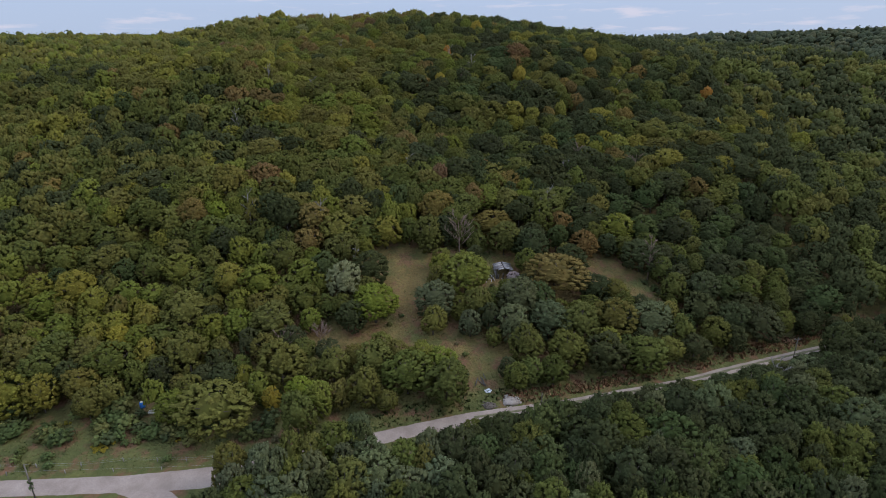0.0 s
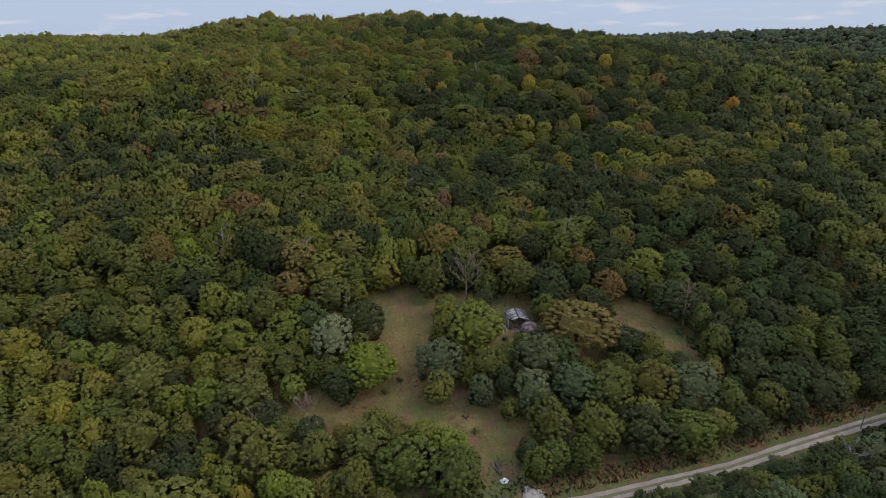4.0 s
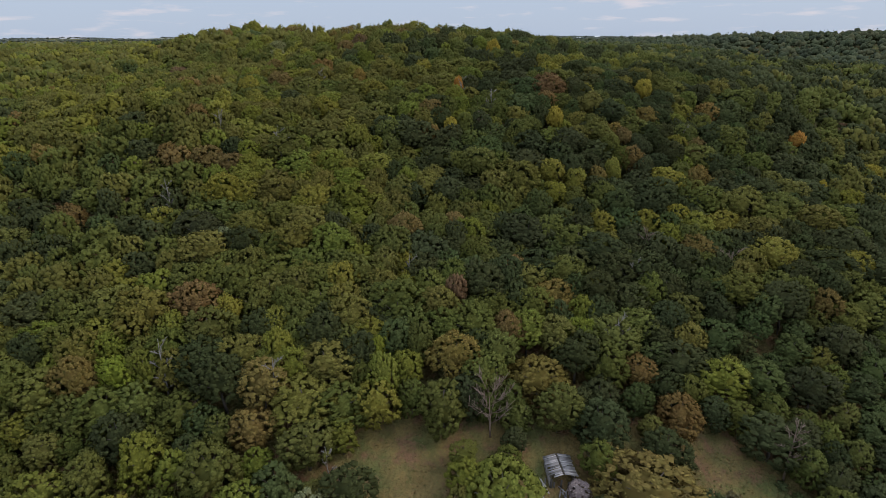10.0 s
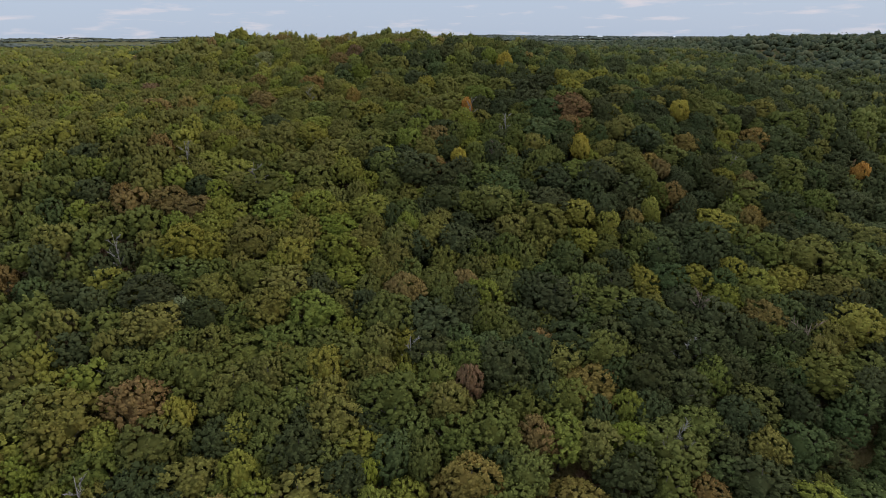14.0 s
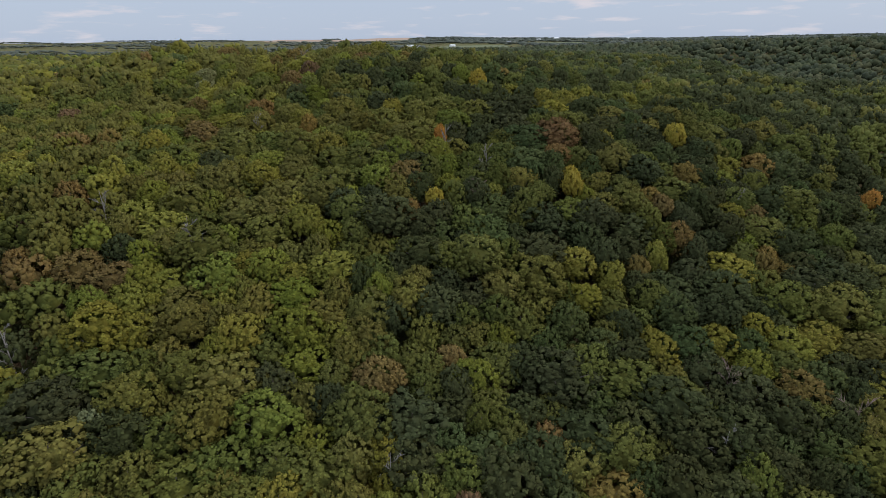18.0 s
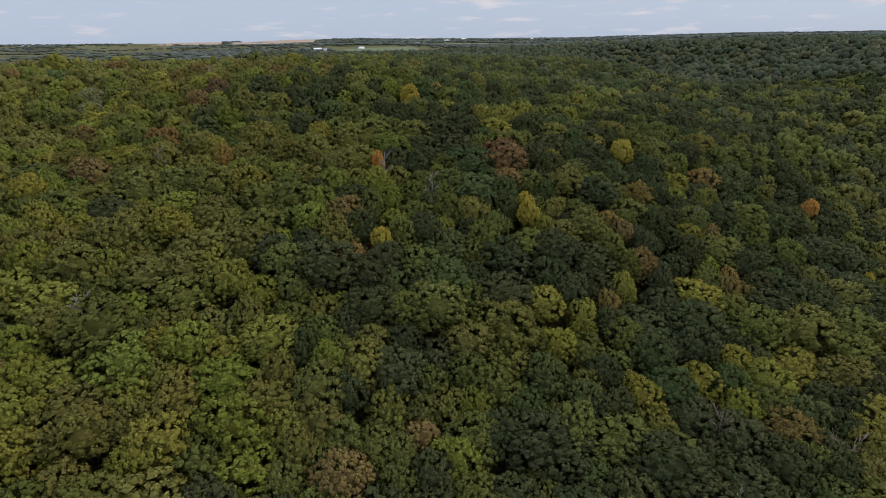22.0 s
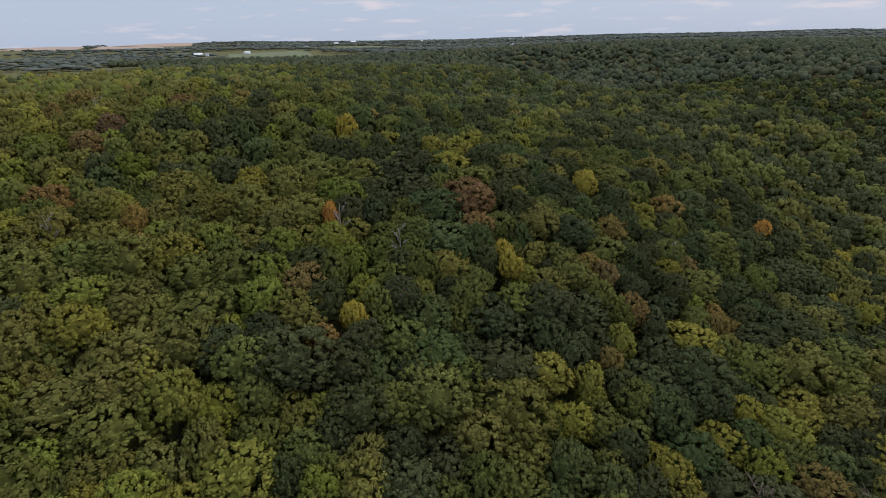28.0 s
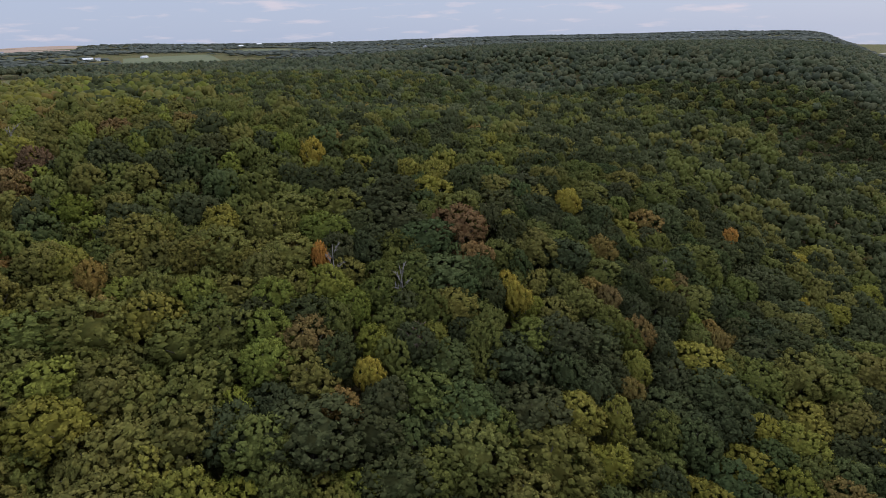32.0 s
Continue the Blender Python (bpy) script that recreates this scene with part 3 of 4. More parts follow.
stand("yellowgreen", -14.4, 205.7, 2.6)
stand("yellowgreen", -41.5, 180.0, 3.5)
stand("yellowgreen", -35.2, 266.5, 5.4)
stand("yellowgreen", 41.2, 254.2, 4.4)
# yellow crowns
stand("yellow", -40.6, 106.5, 2.2)
stand("yellow", 38.6, 286.8, 3.6)
stand("yellow", 19.8, 353.2, 3.7)
stand("yellow", 79.3, 307.0, 3.6)
stand("yellow", 38.0, 281.2, 3.0)
# red crowns
stand("red", 38.2, 305.0, 6.8, 17.5)
stand("red", -130.5, 346.2, 5.8)
stand("red", -1.9, 199.0, 2.7)
# orange crowns
stand("orange", 134.2, 287.0, 2.6)
# teal crowns
stand("teal", 25.2, 241.7, 5.4)
# crowns that stand out along the flight
stand("brown", -113.0, 224.0, 5.0)
stand("brown", -74.2, 247.9, 6.0)
stand("brown", -95.4, 252.6, 4.0)
stand("brown", -91.1, 270.4, 4.0)
stand("brown", -8.3, 273.3, 4.0)
stand("brown", 63.0, 276.7, 3.2)
stand("brown", -58.0, 330.7, 5.0)
stand("brown", -97.4, 434.8, 6.0)
stand("dark", 59.5, 224.1, 6.0)
stand("dark", 135.7, 265.2, 5.0)
stand("dark", 72.8, 267.1, 5.0)
stand("dark", -5.7, 281.9, 4.5)
stand("dark", 33.0, 284.4, 4.0)
stand("dark", -63.1, 290.3, 6.0)
stand("dark", 16.2, 316.8, 5.0)
stand("dark", 13.6, 334.5, 6.0)
stand("dark", -6.5, 361.2, 6.0)
stand("lightgreen", -78.5, 148.6, 6.0)
stand("lightgreen", -17.7, 174.7, 4.0)
stand("lightgreen", -31.1, 230.3, 6.0)
stand("lightgreen", -48.8, 293.1, 6.0)
stand("lightgreen", 14.4, 358.4, 4.0)
stand("lime", -75.2, 171.9, 4.5)
stand("lime", 29.1, 191.2, 4.0)
stand("lime", -24.2, 280.4, 4.0)
stand("olive", -42.3, 199.7, 5.0)
stand("olive", -124.5, 213.6, 7.0)
stand("orange", 2.3, 305.2, 1.8)
stand("brown", -0.9, 232.9, 3.4)
stand("red", -46.8, 372.2, 5.0)
stand("silver", -65.2, 216.2, 4.0)
stand("silver", -92.4, 380.9, 4.5)
stand("tan", -43.1, 162.6, 5.0)
stand("tan", -82.6, 170.5, 4.5)
stand("tan", 49.0, 257.8, 3.0)
stand("tan", 83.5, 259.5, 3.2)
stand("tan", -39.4, 309.2, 3.0)
stand("tan", -83.2, 347.8, 6.0)
stand("teal", 81.7, 190.2, 5.0)
stand("teal", 67.7, 211.6, 5.0)
stand("teal", 19.7, 235.4, 5.0)
stand("yellow", -85.1, 124.3, 3.6)
stand("yellow", 128.9, 259.1, 2.0)
stand("yellow", 157.7, 275.5, 4.0)
stand("yellow", -1.4, 277.0, 2.4)
stand("yellowgreen", -14.1, 201.2, 3.5)
stand("yellowgreen", 64.4, 228.7, 4.5)
stand("yellowgreen", 31.9, 249.6, 5.0)
stand("yellowgreen", 134.9, 252.6, 4.5)
stand("yellowgreen", 167.7, 256.1, 5.0)
stand("yellowgreen", 55.1, 261.8, 3.5)
stand("yellowgreen", 171.5, 276.7, 3.0)
stand("yellowgreen", -107.9, 277.4, 6.0)
stand("yellowgreen", 90.5, 296.2, 5.0)
stand("yellowgreen", -13.7, 325.8, 5.5)
stand("yellowgreen", 41.9, 336.1, 4.5)
stand("yellowgreen", 17.5, 345.6, 3.4)
stand("lightgreen", 60.6, 181.0, 6.6)
stand("mauve", 21.7, 156.2, 2.7, 4.8)

# ---- the rest of the forest ----
CLEARINGS = ((4.6, 165, 3.5), (-19, 154, 6.5), (-17, 160, 6), (-16, 146, 5), (-13, 162, 6.5), (-10.5, 155, 6.5), (-11, 147, 6), (-12, 139, 6), (-16, 133, 6), (-23, 129, 5), (-8, 130, 6), (1, 128, 6), (9, 122, 6.5), (11, 116, 5), (52, 161, 8), (61, 156, 8), (47, 168, 5), (18, 161, 6), (28, 168, 4), (18, 155, 4.5), (-30, 131, 3), (36, 168, 3), (-33.5, 126.5, 3.4),
             (-125, 93, 9), (-110, 94, 9), (-97, 95, 8), (-87, 95, 7), (-76, 96, 7), (-66, 96, 6), (-58, 96, 5), (-72, 107, 3), (-50, 96, 4), (-38, 99, 3), (-18, 103, 2.5), (-5, 107, 2.5), (400, 338, 9))
ROAD_XY = np.array(ROAD)[:, :2]


def road_gap(x, y):
    a, b = ROAD_XY[:-1], ROAD_XY[1:]
    d = b - a
    s = np.clip((((x, y) - a) * d).sum(1) / (d * d).sum(1), 0, 1)
    return np.hypot(*(a + s[:, None] * d - (x, y)).T).min()


def is_open(x, y, r):
    if y > 200:
        return math.hypot(x - 400, y - 338) < 9 + 0.5 * r
    if any((x - a) ** 2 + (y - b) ** 2 < (c + 0.5 * r) ** 2 for a, b, c in CLEARINGS):
        return True
    return road_gap(x, y) < 2.4 + 0.6 * r


GRID = {}


def near(x, y, r, pack):
    i, j = int(x // 12), int(y // 12)
    for di in (-1, 0, 1):
        for dj in (-1, 0, 1):
            for a, b, c in GRID.get((i + di, j + dj), ()):
                if (a - x) ** 2 + (b - y) ** 2 < (pack * (r + c)) ** 2:
                    return True
    return False


def settle(x, y, r):
    GRID.setdefault((int(x // 12), int(y // 12)), []).append((x, y, r))


for x, y, r in PLANTED:
    settle(x, y, r * 1.35)

MIX = ("dark", "mid", "mid", "olive", "mid", "mid", "olive", "olive", "mid", "lightgreen", "dark", "mid")
ODD = ("yellowgreen", "brown", "lightgreen", "yellowgreen", "teal", "tan")


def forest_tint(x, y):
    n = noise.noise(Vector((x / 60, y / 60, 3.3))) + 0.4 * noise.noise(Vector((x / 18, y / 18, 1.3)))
    # valley wood: right of x = 0 dark tints stand in for its shade
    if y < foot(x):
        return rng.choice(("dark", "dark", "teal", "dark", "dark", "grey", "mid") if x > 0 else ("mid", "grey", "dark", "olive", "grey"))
    # far slope: a darker, cooler mix takes the place of distance haze
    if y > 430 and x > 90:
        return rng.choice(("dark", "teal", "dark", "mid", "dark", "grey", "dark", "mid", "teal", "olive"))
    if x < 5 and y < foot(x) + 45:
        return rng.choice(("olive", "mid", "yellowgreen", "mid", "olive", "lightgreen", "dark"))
    # mostly dark tints make up for shaded gaps missing from these coarser crowns
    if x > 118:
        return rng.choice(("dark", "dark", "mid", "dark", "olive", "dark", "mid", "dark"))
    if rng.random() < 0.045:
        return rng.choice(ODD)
    # w drops with x: darker trees rightwards, partly standing in for shade
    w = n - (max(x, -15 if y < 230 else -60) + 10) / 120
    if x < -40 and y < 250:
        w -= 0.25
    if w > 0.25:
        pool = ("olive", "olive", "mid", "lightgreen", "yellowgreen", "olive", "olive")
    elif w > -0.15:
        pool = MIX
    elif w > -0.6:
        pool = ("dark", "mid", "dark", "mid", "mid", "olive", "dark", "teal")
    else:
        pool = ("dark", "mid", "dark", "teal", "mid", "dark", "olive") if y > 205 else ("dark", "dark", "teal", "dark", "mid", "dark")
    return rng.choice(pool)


def seen_side(x, y):
    """The country that the flight looks over."""
    if x < 8 and y < foot(x) + 4:
        return False
    return y > 18 and x > -0.95 * y - 70 and x < 2.6 * y + 160


def sow(lo, hi, r_lo, r_hi, tries, pack, keep):
    out = []
    for _ in range(tries):
        x, y = rng.uniform(lo[0], hi[0]), rng.uniform(lo[1], hi[1])
        r = rng.uniform(r_lo, r_hi)
        if near(x, y, r, pack) or not keep(x, y) or is_open(x, y, r):
            continue
        settle(x, y, r)
        out.append((x, y, r))
    return out


def is_near(x, y):
    return (-116 if y < 190 else -62 - 0.12 * (y - 120)) < x < 122 and 104 < y < 328 and y > foot(x) + 2


for x, y, r in sow((-118, 104), (124, 330), 3.9, 7.9, 66000, 0.52, is_near):
    if y < foot(x) + 62:
        r *= 0.8
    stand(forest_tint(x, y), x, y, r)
for x, y, r in sow((-118, 104), (124, 330), 2.4, 3.8, 24000, 0.62, is_near):
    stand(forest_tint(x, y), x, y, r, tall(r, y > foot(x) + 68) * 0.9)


def below_lane(x, y):
    """The wood between the lane and the valley floor."""
    if y > foot(x) - 2:
        return False
    return -43 < x < -17 or road_gap(x, y) > (12 if x < 6 else 3.2)


for x, y, r in sow((-43, 60), (160, 155), 2.8, 5.4, 9000, 0.5, below_lane):
    height = tall(r, True)
    if -17 < x < 104:
        height = max(1.4, min(height, (1.2 if 24 < x < 62 else 1.0) * (road_gap(x, y) - 1.0)) * rng.uniform(0.8, 1.05))
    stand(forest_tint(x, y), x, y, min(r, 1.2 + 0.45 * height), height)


def mass(name, label, trees, lods, high=None, shade=None, category="woodland"):
    """Far woodland as one mesh: crowns too many to count."""
    V, T, C, I, F, n = [], [], [], [], [], 0
    ground = land(*np.array(trees, float).T[:2])
    for (x, y, r), base in zip(trees, ground):
        v, t, inner, face = lods[rng.randrange(len(lods))]
        a, h = rng.uniform(0, 6.28), (high(r) if high else tall(r, True)) * rng.uniform(0.84, 1.16) / 14
        c, s = math.cos(a) * r / 5, math.sin(a) * r / 5
        w = np.empty_like(v)
        w[:, 0], w[:, 1] = v[:, 0] * c - v[:, 1] * s + x, v[:, 0] * s + v[:, 1] * c + y
        w[:, 2] = v[:, 2] * h + base
        c, s = math.cos(a), math.sin(a)
        F.append(np.stack([face[:, 0] * c - face[:, 1] * s, face[:, 0] * s + face[:, 1] * c, face[:, 2]], 1))
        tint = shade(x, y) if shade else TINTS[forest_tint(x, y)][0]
        f = rng.uniform(0.85, 1.15)
        V.append(w)
        T.append(t + n)
        I.append(np.r_[np.ones(inner, np.int32), np.zeros(len(t) - inner, np.int32)])
        C.append(np.tile((tint[0] * f, tint[1] * f, tint[2] * f, 1.0), (len(v), 1)))
        n += len(v)
    me = mesh_from(name, np.concatenate(V), np.concatenate(T), LEAF_MASS, np.concatenate(F))
    me.materials.append(LEAF_MASS_INNER)
    me.polygons.foreach_set("material_index", np.concatenate(I))
    at = me.color_attributes.new("tint", "FLOAT_COLOR", "POINT")
    at.data.foreach_set("color", np.concatenate(C).astype(np.float32).ravel())
    tagged(new(name, me), label, category, kind="stuff")
    return len(me.polygons)


LOD1 = [crown_arrays(60 + k, 120, 0, 420, 0.27, low=0.22, cut=-0.4, core=1, relief=0.28, solid=0.74) for k in range(5)]
LOD2 = [crown_arrays(70 + k, 30, 0, 80, 0.42, low=0.28, cut=-0.25, core=1, relief=0.24, solid=0.74) for k in range(5)]


LOD3 = [crown_arrays(80 + k, 4, 1, 6, 0.9, low=0.38, cut=-0.1, core=1, relief=0.16, solid=0.7) for k in range(6)]
LOD4 = [crown_arrays(90 + k, 1, 0, 1, 1.0, low=0.3, cut=-0.1, core=1, relief=0.14, solid=0.6) for k in range(6)]


def gap_to_path(x, y):
    """Distance to the flight line, as a straight run."""
    s = min(1.0, max(0.0, (x * -30 + y * 200) / (30 * 30 + 200 * 200)))
    return math.hypot(x + 30 * s, y - 200 * s)


ring1 = sow((-240, 18), (300, 430), 4.0, 6.6, 90000, 0.54, lambda x, y: seen_side(x, y) and gap_to_path(x, y) < 215 and (y > foot(x) or road_gap(x, y) > 22))
ring1 += sow((-240, 18), (300, 430), 2.6, 3.8, 30000, 0.62, lambda x, y: seen_side(x, y) and gap_to_path(x, y) < 215 and (y > foot(x) or road_gap(x, y) > 22))
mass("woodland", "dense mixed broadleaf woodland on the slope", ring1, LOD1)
ring2 = sow((-460, 18), (680, 800), 4.2, 7.0, 90000, 0.56, lambda x, y: seen_side(x, y) and gap_to_path(x, y) < (430 if x < 60 else 640))
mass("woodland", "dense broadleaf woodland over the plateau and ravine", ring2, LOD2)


# belt tints lightened and greyed: distance haze put into the leaf colour
HAZE_BELTS = ((0.105, 0.115, 0.085), (0.125, 0.132, 0.10), (0.09, 0.10, 0.078))
# dull grey-green leaf tints standing in for haze over the distant woods
HAZE_UPLAND = ((0.060, 0.070, 0.034), (0.070, 0.080, 0.039), (0.080, 0.088, 0.042), (0.054, 0.062, 0.034), (0.088, 0.088, 0.042))


def in_field(x, y):
    return any(y0 - 40 - 0.07 * max(0, y0 - 1500) < y < y1 + 10 and x0 < x - k * (y - y0) < x1 for x0, y0, x1, y1, _, _, k in FIELDS)


def far_wood(x, y):
    if not seen_side(x, y) or y < foot(x) - 30 or in_field(x, y) or gap_to_path(x, y) < 400:
        return False
    if y > 1150 and x < 600 and noise.noise(Vector((x / 140, y / 60, 4.0))) < -0.2:
        return False
    g = gap_to_path(x, y)
    n = noise.noise(Vector((x / 330, y / 330, 9.1))) + 0.5 * noise.noise(Vector((x / 120, y / 120, 2.2)))
    return n > -0.85 + 0.9 * min(1, max(0, (g - 520) / 500)) - max(-0.6, min(0.7, (x + 50) / 700))


ring3 = sow((-1300, 100), (1500, 1500), 5.0, 8.0, 60000, 0.54, far_wood)
mass("distant_woodland", "distant broadleaf woods on the rolling upland, partly dulled to imitate haze", ring3, LOD3, shade=lambda x, y: TINTS[forest_tint(x, y)][0] if x < 110 and y < 900 else rng.choice(HAZE_UPLAND))
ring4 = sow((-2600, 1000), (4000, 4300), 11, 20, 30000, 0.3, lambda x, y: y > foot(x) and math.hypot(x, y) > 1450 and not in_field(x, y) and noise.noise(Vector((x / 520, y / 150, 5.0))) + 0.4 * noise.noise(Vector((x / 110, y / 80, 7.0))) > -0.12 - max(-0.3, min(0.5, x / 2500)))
mass("distant_woodland", "far tree belts along the horizon, haze painted into their pale tint", ring4, LOD4, lambda r: 9.0, lambda x, y: rng.choice(HAZE_BELTS))

# ---- undergrowth of the clearings and the roadside ----
BUSH = [crown_arrays(90 + k, 16, 0, 110, 0.8, low=0.0, cut=-0.7, core=1) for k in range(4)]
TUFT = []
for k in range(4):
    rs = np.random.RandomState(100 + k)
    a = rs.uniform(0, 6.28, 7)
    o = rs.uniform(-3, 3, (7, 2))
    w = np.stack([np.cos(a), np.sin(a)], 1) * 1.6
    lean = rs.uniform(-2.5, 2.5, (7, 2))
    v = np.zeros((7, 3, 3))
    v[:, 0, :2], v[:, 1, :2], v[:, 2, :2] = o - w, o + w, o + lean
    v[:, 2, 2] = rs.uniform(7, 14, 7)
    TUFT.append((v.reshape(-1, 3), np.arange(21).reshape(7, 3), 0, np.tile((0.0, 0.0, 1.0), (21, 1))))
WEEDS = ((0.19, 0.135, 0.06), (0.22, 0.165, 0.075), (0.14, 0.145, 0.045), (0.20, 0.115, 0.06), (0.11, 0.125, 0.04), (0.20, 0.17, 0.075), (0.13, 0.13, 0.045), (0.18, 0.16, 0.06), (0.11, 0.12, 0.04))
SHRUB = ((0.085, 0.11, 0.035), (0.115, 0.13, 0.04), (0.15, 0.145, 0.045), (0.075, 0.09, 0.035), (0.135, 0.115, 0.055))


MEADOW = ((0.10, 0.13, 0.04), (0.13, 0.15, 0.05), (0.17, 0.16, 0.06), (0.09, 0.11, 0.035), (0.19, 0.14, 0.07))


def in_open(x, y):
    return any((x - a) ** 2 + (y - b) ** 2 < c * c for a, b, c in CLEARINGS)


def strew(count, r_lo, r_hi, keep, boxes):
    out = []
    while len(out) < count:
        x0, y0, x1, y1 = boxes[rng.randrange(len(boxes))]
        x, y = rng.uniform(x0, x1), rng.uniform(y0, y1)
        if keep(x, y):
            out.append((x, y, rng.uniform(r_lo, r_hi)))
    return out


OPEN = ((-28, 108, 26, 172), (38, 146, 74, 178), (-130, 88, -36, 112), (-40, 96, 150, 158))
tufts = strew(3600, 0.14, 0.3, lambda x, y: in_open(x, y) and road_gap(x, y) > 2.6 and not (14 < x < 24 and 156 < y < 166), OPEN)
mass("meadow_grass", "dry tan and green rough grass with weeds", tufts, TUFT, lambda r: r * 0.8, lambda x, y: rng.choice(WEEDS if land(x, y) > 3 else MEADOW), "grass")
bushes = strew(45, 0.5, 1.3, lambda x, y: in_open(x, y) and not (-24 < x < -6 and 140 < y < 166) and not (12.5 < x < 25.5 and 155 < y < 167) and road_gap(x, y) > 3.6 and noise.noise(Vector((x / 9, y / 9, 1.0))) > 0.12, OPEN)
mass("undergrowth", "low green and rusty shrubs along the margins", bushes, BUSH, lambda r: r * 1.3, lambda x, y: rng.choice(SHRUB), "undergrowth")
thicket = strew(420, 0.8, 2.3, lambda x, y: y > 97.5 + 1.5 * math.sin(x / 4) and not (-76 < x < -66 and 103 < y < 110.5) and noise.noise(Vector((x / 11, y / 11, 6.0))) > -0.18, ((-135, 97, -40, 116),))
mass("undergrowth", "dense green thicket of shrubs above the roadside grass", thicket, BUSH, lambda r: r * 1.5, lambda x, y: rng.choice(SHRUB[:4]), "undergrowth")
rust = strew(1500, 0.3, 0.7, lambda x, y: 2.6 < road_gap(x, y) < 6.5 and y > foot(x) - 4, ((14, 110, 170, 168),))
mass("roadside_weeds", "rusty red-brown dry weeds along the lane", rust, TUFT, lambda r: r * 1.3, lambda x, y: rng.choice(((0.22, 0.115, 0.065), (0.26, 0.15, 0.08), (0.17, 0.13, 0.06))), "weeds")
verge = strew(1600, 0.25, 0.55, lambda x, y: 2.5 < road_gap(x, y) < 8 and (y < foot(x) - 1 or x < 20), ((-36, 82, 120, 150),))
mass("roadside_grass", "dark green rough grass beside the gravel lane", verge, TUFT, lambda r: r * 1.3, lambda x, y: rng.choice(((0.06, 0.085, 0.025), (0.085, 0.10, 0.03), (0.11, 0.11, 0.04))), "grass")
golden = strew(90, 0.25, 0.5, lambda x, y: math.hypot(x + 88, y - 101) < 3 or math.hypot(x + 76, y - 97.5) < 2.5 or math.hypot(x + 61, y - 101) < 3, ((-95, 92, -55, 110),))
mass("goldenrod", "patch of yellow flowering weeds in rough grass", golden, BUSH, lambda r: r * 1.6, lambda x, y: (0.30, 0.24, 0.03), "wildflowers")


# ---- single bare trees ----
def part(name, v, f, mat, parent, label=""):
    ob = new(name, mesh_from(name, v, f, mat))
    ob.parent = parent
    if label:
        ob["label"] = label
    return ob


def bare_tree(x, y, height, spread, seed, mat, label, limbs=9):
    rnd = random.Random(seed)
    thing = new("dead_tree")
    thing.location = (x, y, float(land(x, y)))
    tagged(thing, label, "tree", "bare trees")
    lean = (rnd.uniform(-0.8, 0.8), rnd.uniform(-0.8, 0.8))
    pts = [(lean[0] * s * s + rnd.uniform(-0.1, 0.1), lean[1] * s * s, height * s - (0.6 if s == 0 else 0)) for s in (0, 0.2, 0.4, 0.6, 0.8, 1.0)]
    part("trunk", *tube(pts, [0.017 * height * (1 - 0.86 * s) for s in (0, 0.2, 0.4, 0.6, 0.8, 1.0)]), mat, thing)
    for k in range(limbs):
        s = 0.28 + 0.66 * k / limbs
        i = int(s * 5)
        o = Vector(pts[i]).lerp(Vector(pts[min(i + 1, 5)]), s * 5 - i)
        a = k * 2.4 + rnd.uniform(-0.4, 0.4)
        ln = spread * (1.15 - 0.6 * s) * rnd.uniform(0.7, 1.1)
        way = Vector((math.cos(a), math.sin(a), rnd.uniform(0.45, 1.0))).normalized()
        bow = Vector((0, 0, 1)) * ln * 0.18
        limb = [o, o + way * ln * 0.5, o + way * ln + bow]
        pieces = [tube([tuple(p) for p in limb], (0.009 * height * (1.2 - s), 0.006 * height * (1.2 - s), 0.02), 4)]
        for _ in range(11):
            u = rnd.uniform(0.3, 1.0)
            b = limb[0].lerp(limb[2], u)
            tw = (way + Vector((rnd.uniform(-0.9, 0.9), rnd.uniform(-0.9, 0.9), rnd.uniform(0.0, 0.9)))).normalized() * ln * rnd.uniform(0.25, 0.5)
            pieces.append(tube([tuple(b), tuple(b + tw * 0.5 + Vector((0, 0, 0.05))), tuple(b + tw)], (0.06, 0.045, 0.025), 4))
        part("limb", *joined(pieces), mat, thing)


TWIGS = plain("mauve_twigs", (0.17, 0.115, 0.085), (0.27, 0.195, 0.15), 1.0)
bare_tree(5.2, 168.6, 12.5, 7.0, 1, TWIGS, "bare brown dying tree behind the clearing", 15)
bare_tree(-33.5, 127.6, 6.0, 3.4, 2, TWIGS, "small bare purplish-brown tree beside the clearing", 13)
bare_tree(-59.2, 256.6, 18.0, 5.0, 3, DEADWOOD, "bleached dead tree rising above the canopy")
bare_tree(37.6, 189.0, 15.5, 4.5, 4, DEADWOOD, "bleached dead snag among the forest trees")
bare_tree(-51.0, 384.0, 17.0, 5.0, 5, DEADWOOD, "bleached dead tree on the hill crest")
bare_tree(76.8, 215.0, 15.5, 5.5, 6, TWIGS, "grey-brown bare tree among green crowns")
bare_tree(48.3, 211.5, 15.0, 4.0, 7, DEADWOOD, "bleached dead snag among the forest trees")
bare_tree(15.0, 292.0, 16.0, 4.0, 8, DEADWOOD, "pale dead snag on the upper slope")
bare_tree(-27.5, 157.0, 9.0, 2.0, 9, DEADWOOD, "broken pale trunk standing at the meadow edge", 5)
bare_tree(-42.0, 122.0, 8.0, 4.0, 10, TWIGS, "leafless grey tree in the roadside thicket", 12)
bare_tree(-86.4, 230.2, 16.6, 3.2, 21, DEADWOOD, "pale dead snag rising out of the canopy", 9)
bare_tree(-40.6, 169.9, 16.2, 3.7, 22, DEADWOOD, "bleached dead tree among leafy crowns", 9)
bare_tree(9.9, 278.7, 15.0, 4.2, 23, TWIGS, "grey-brown bare tree among green crowns", 13)
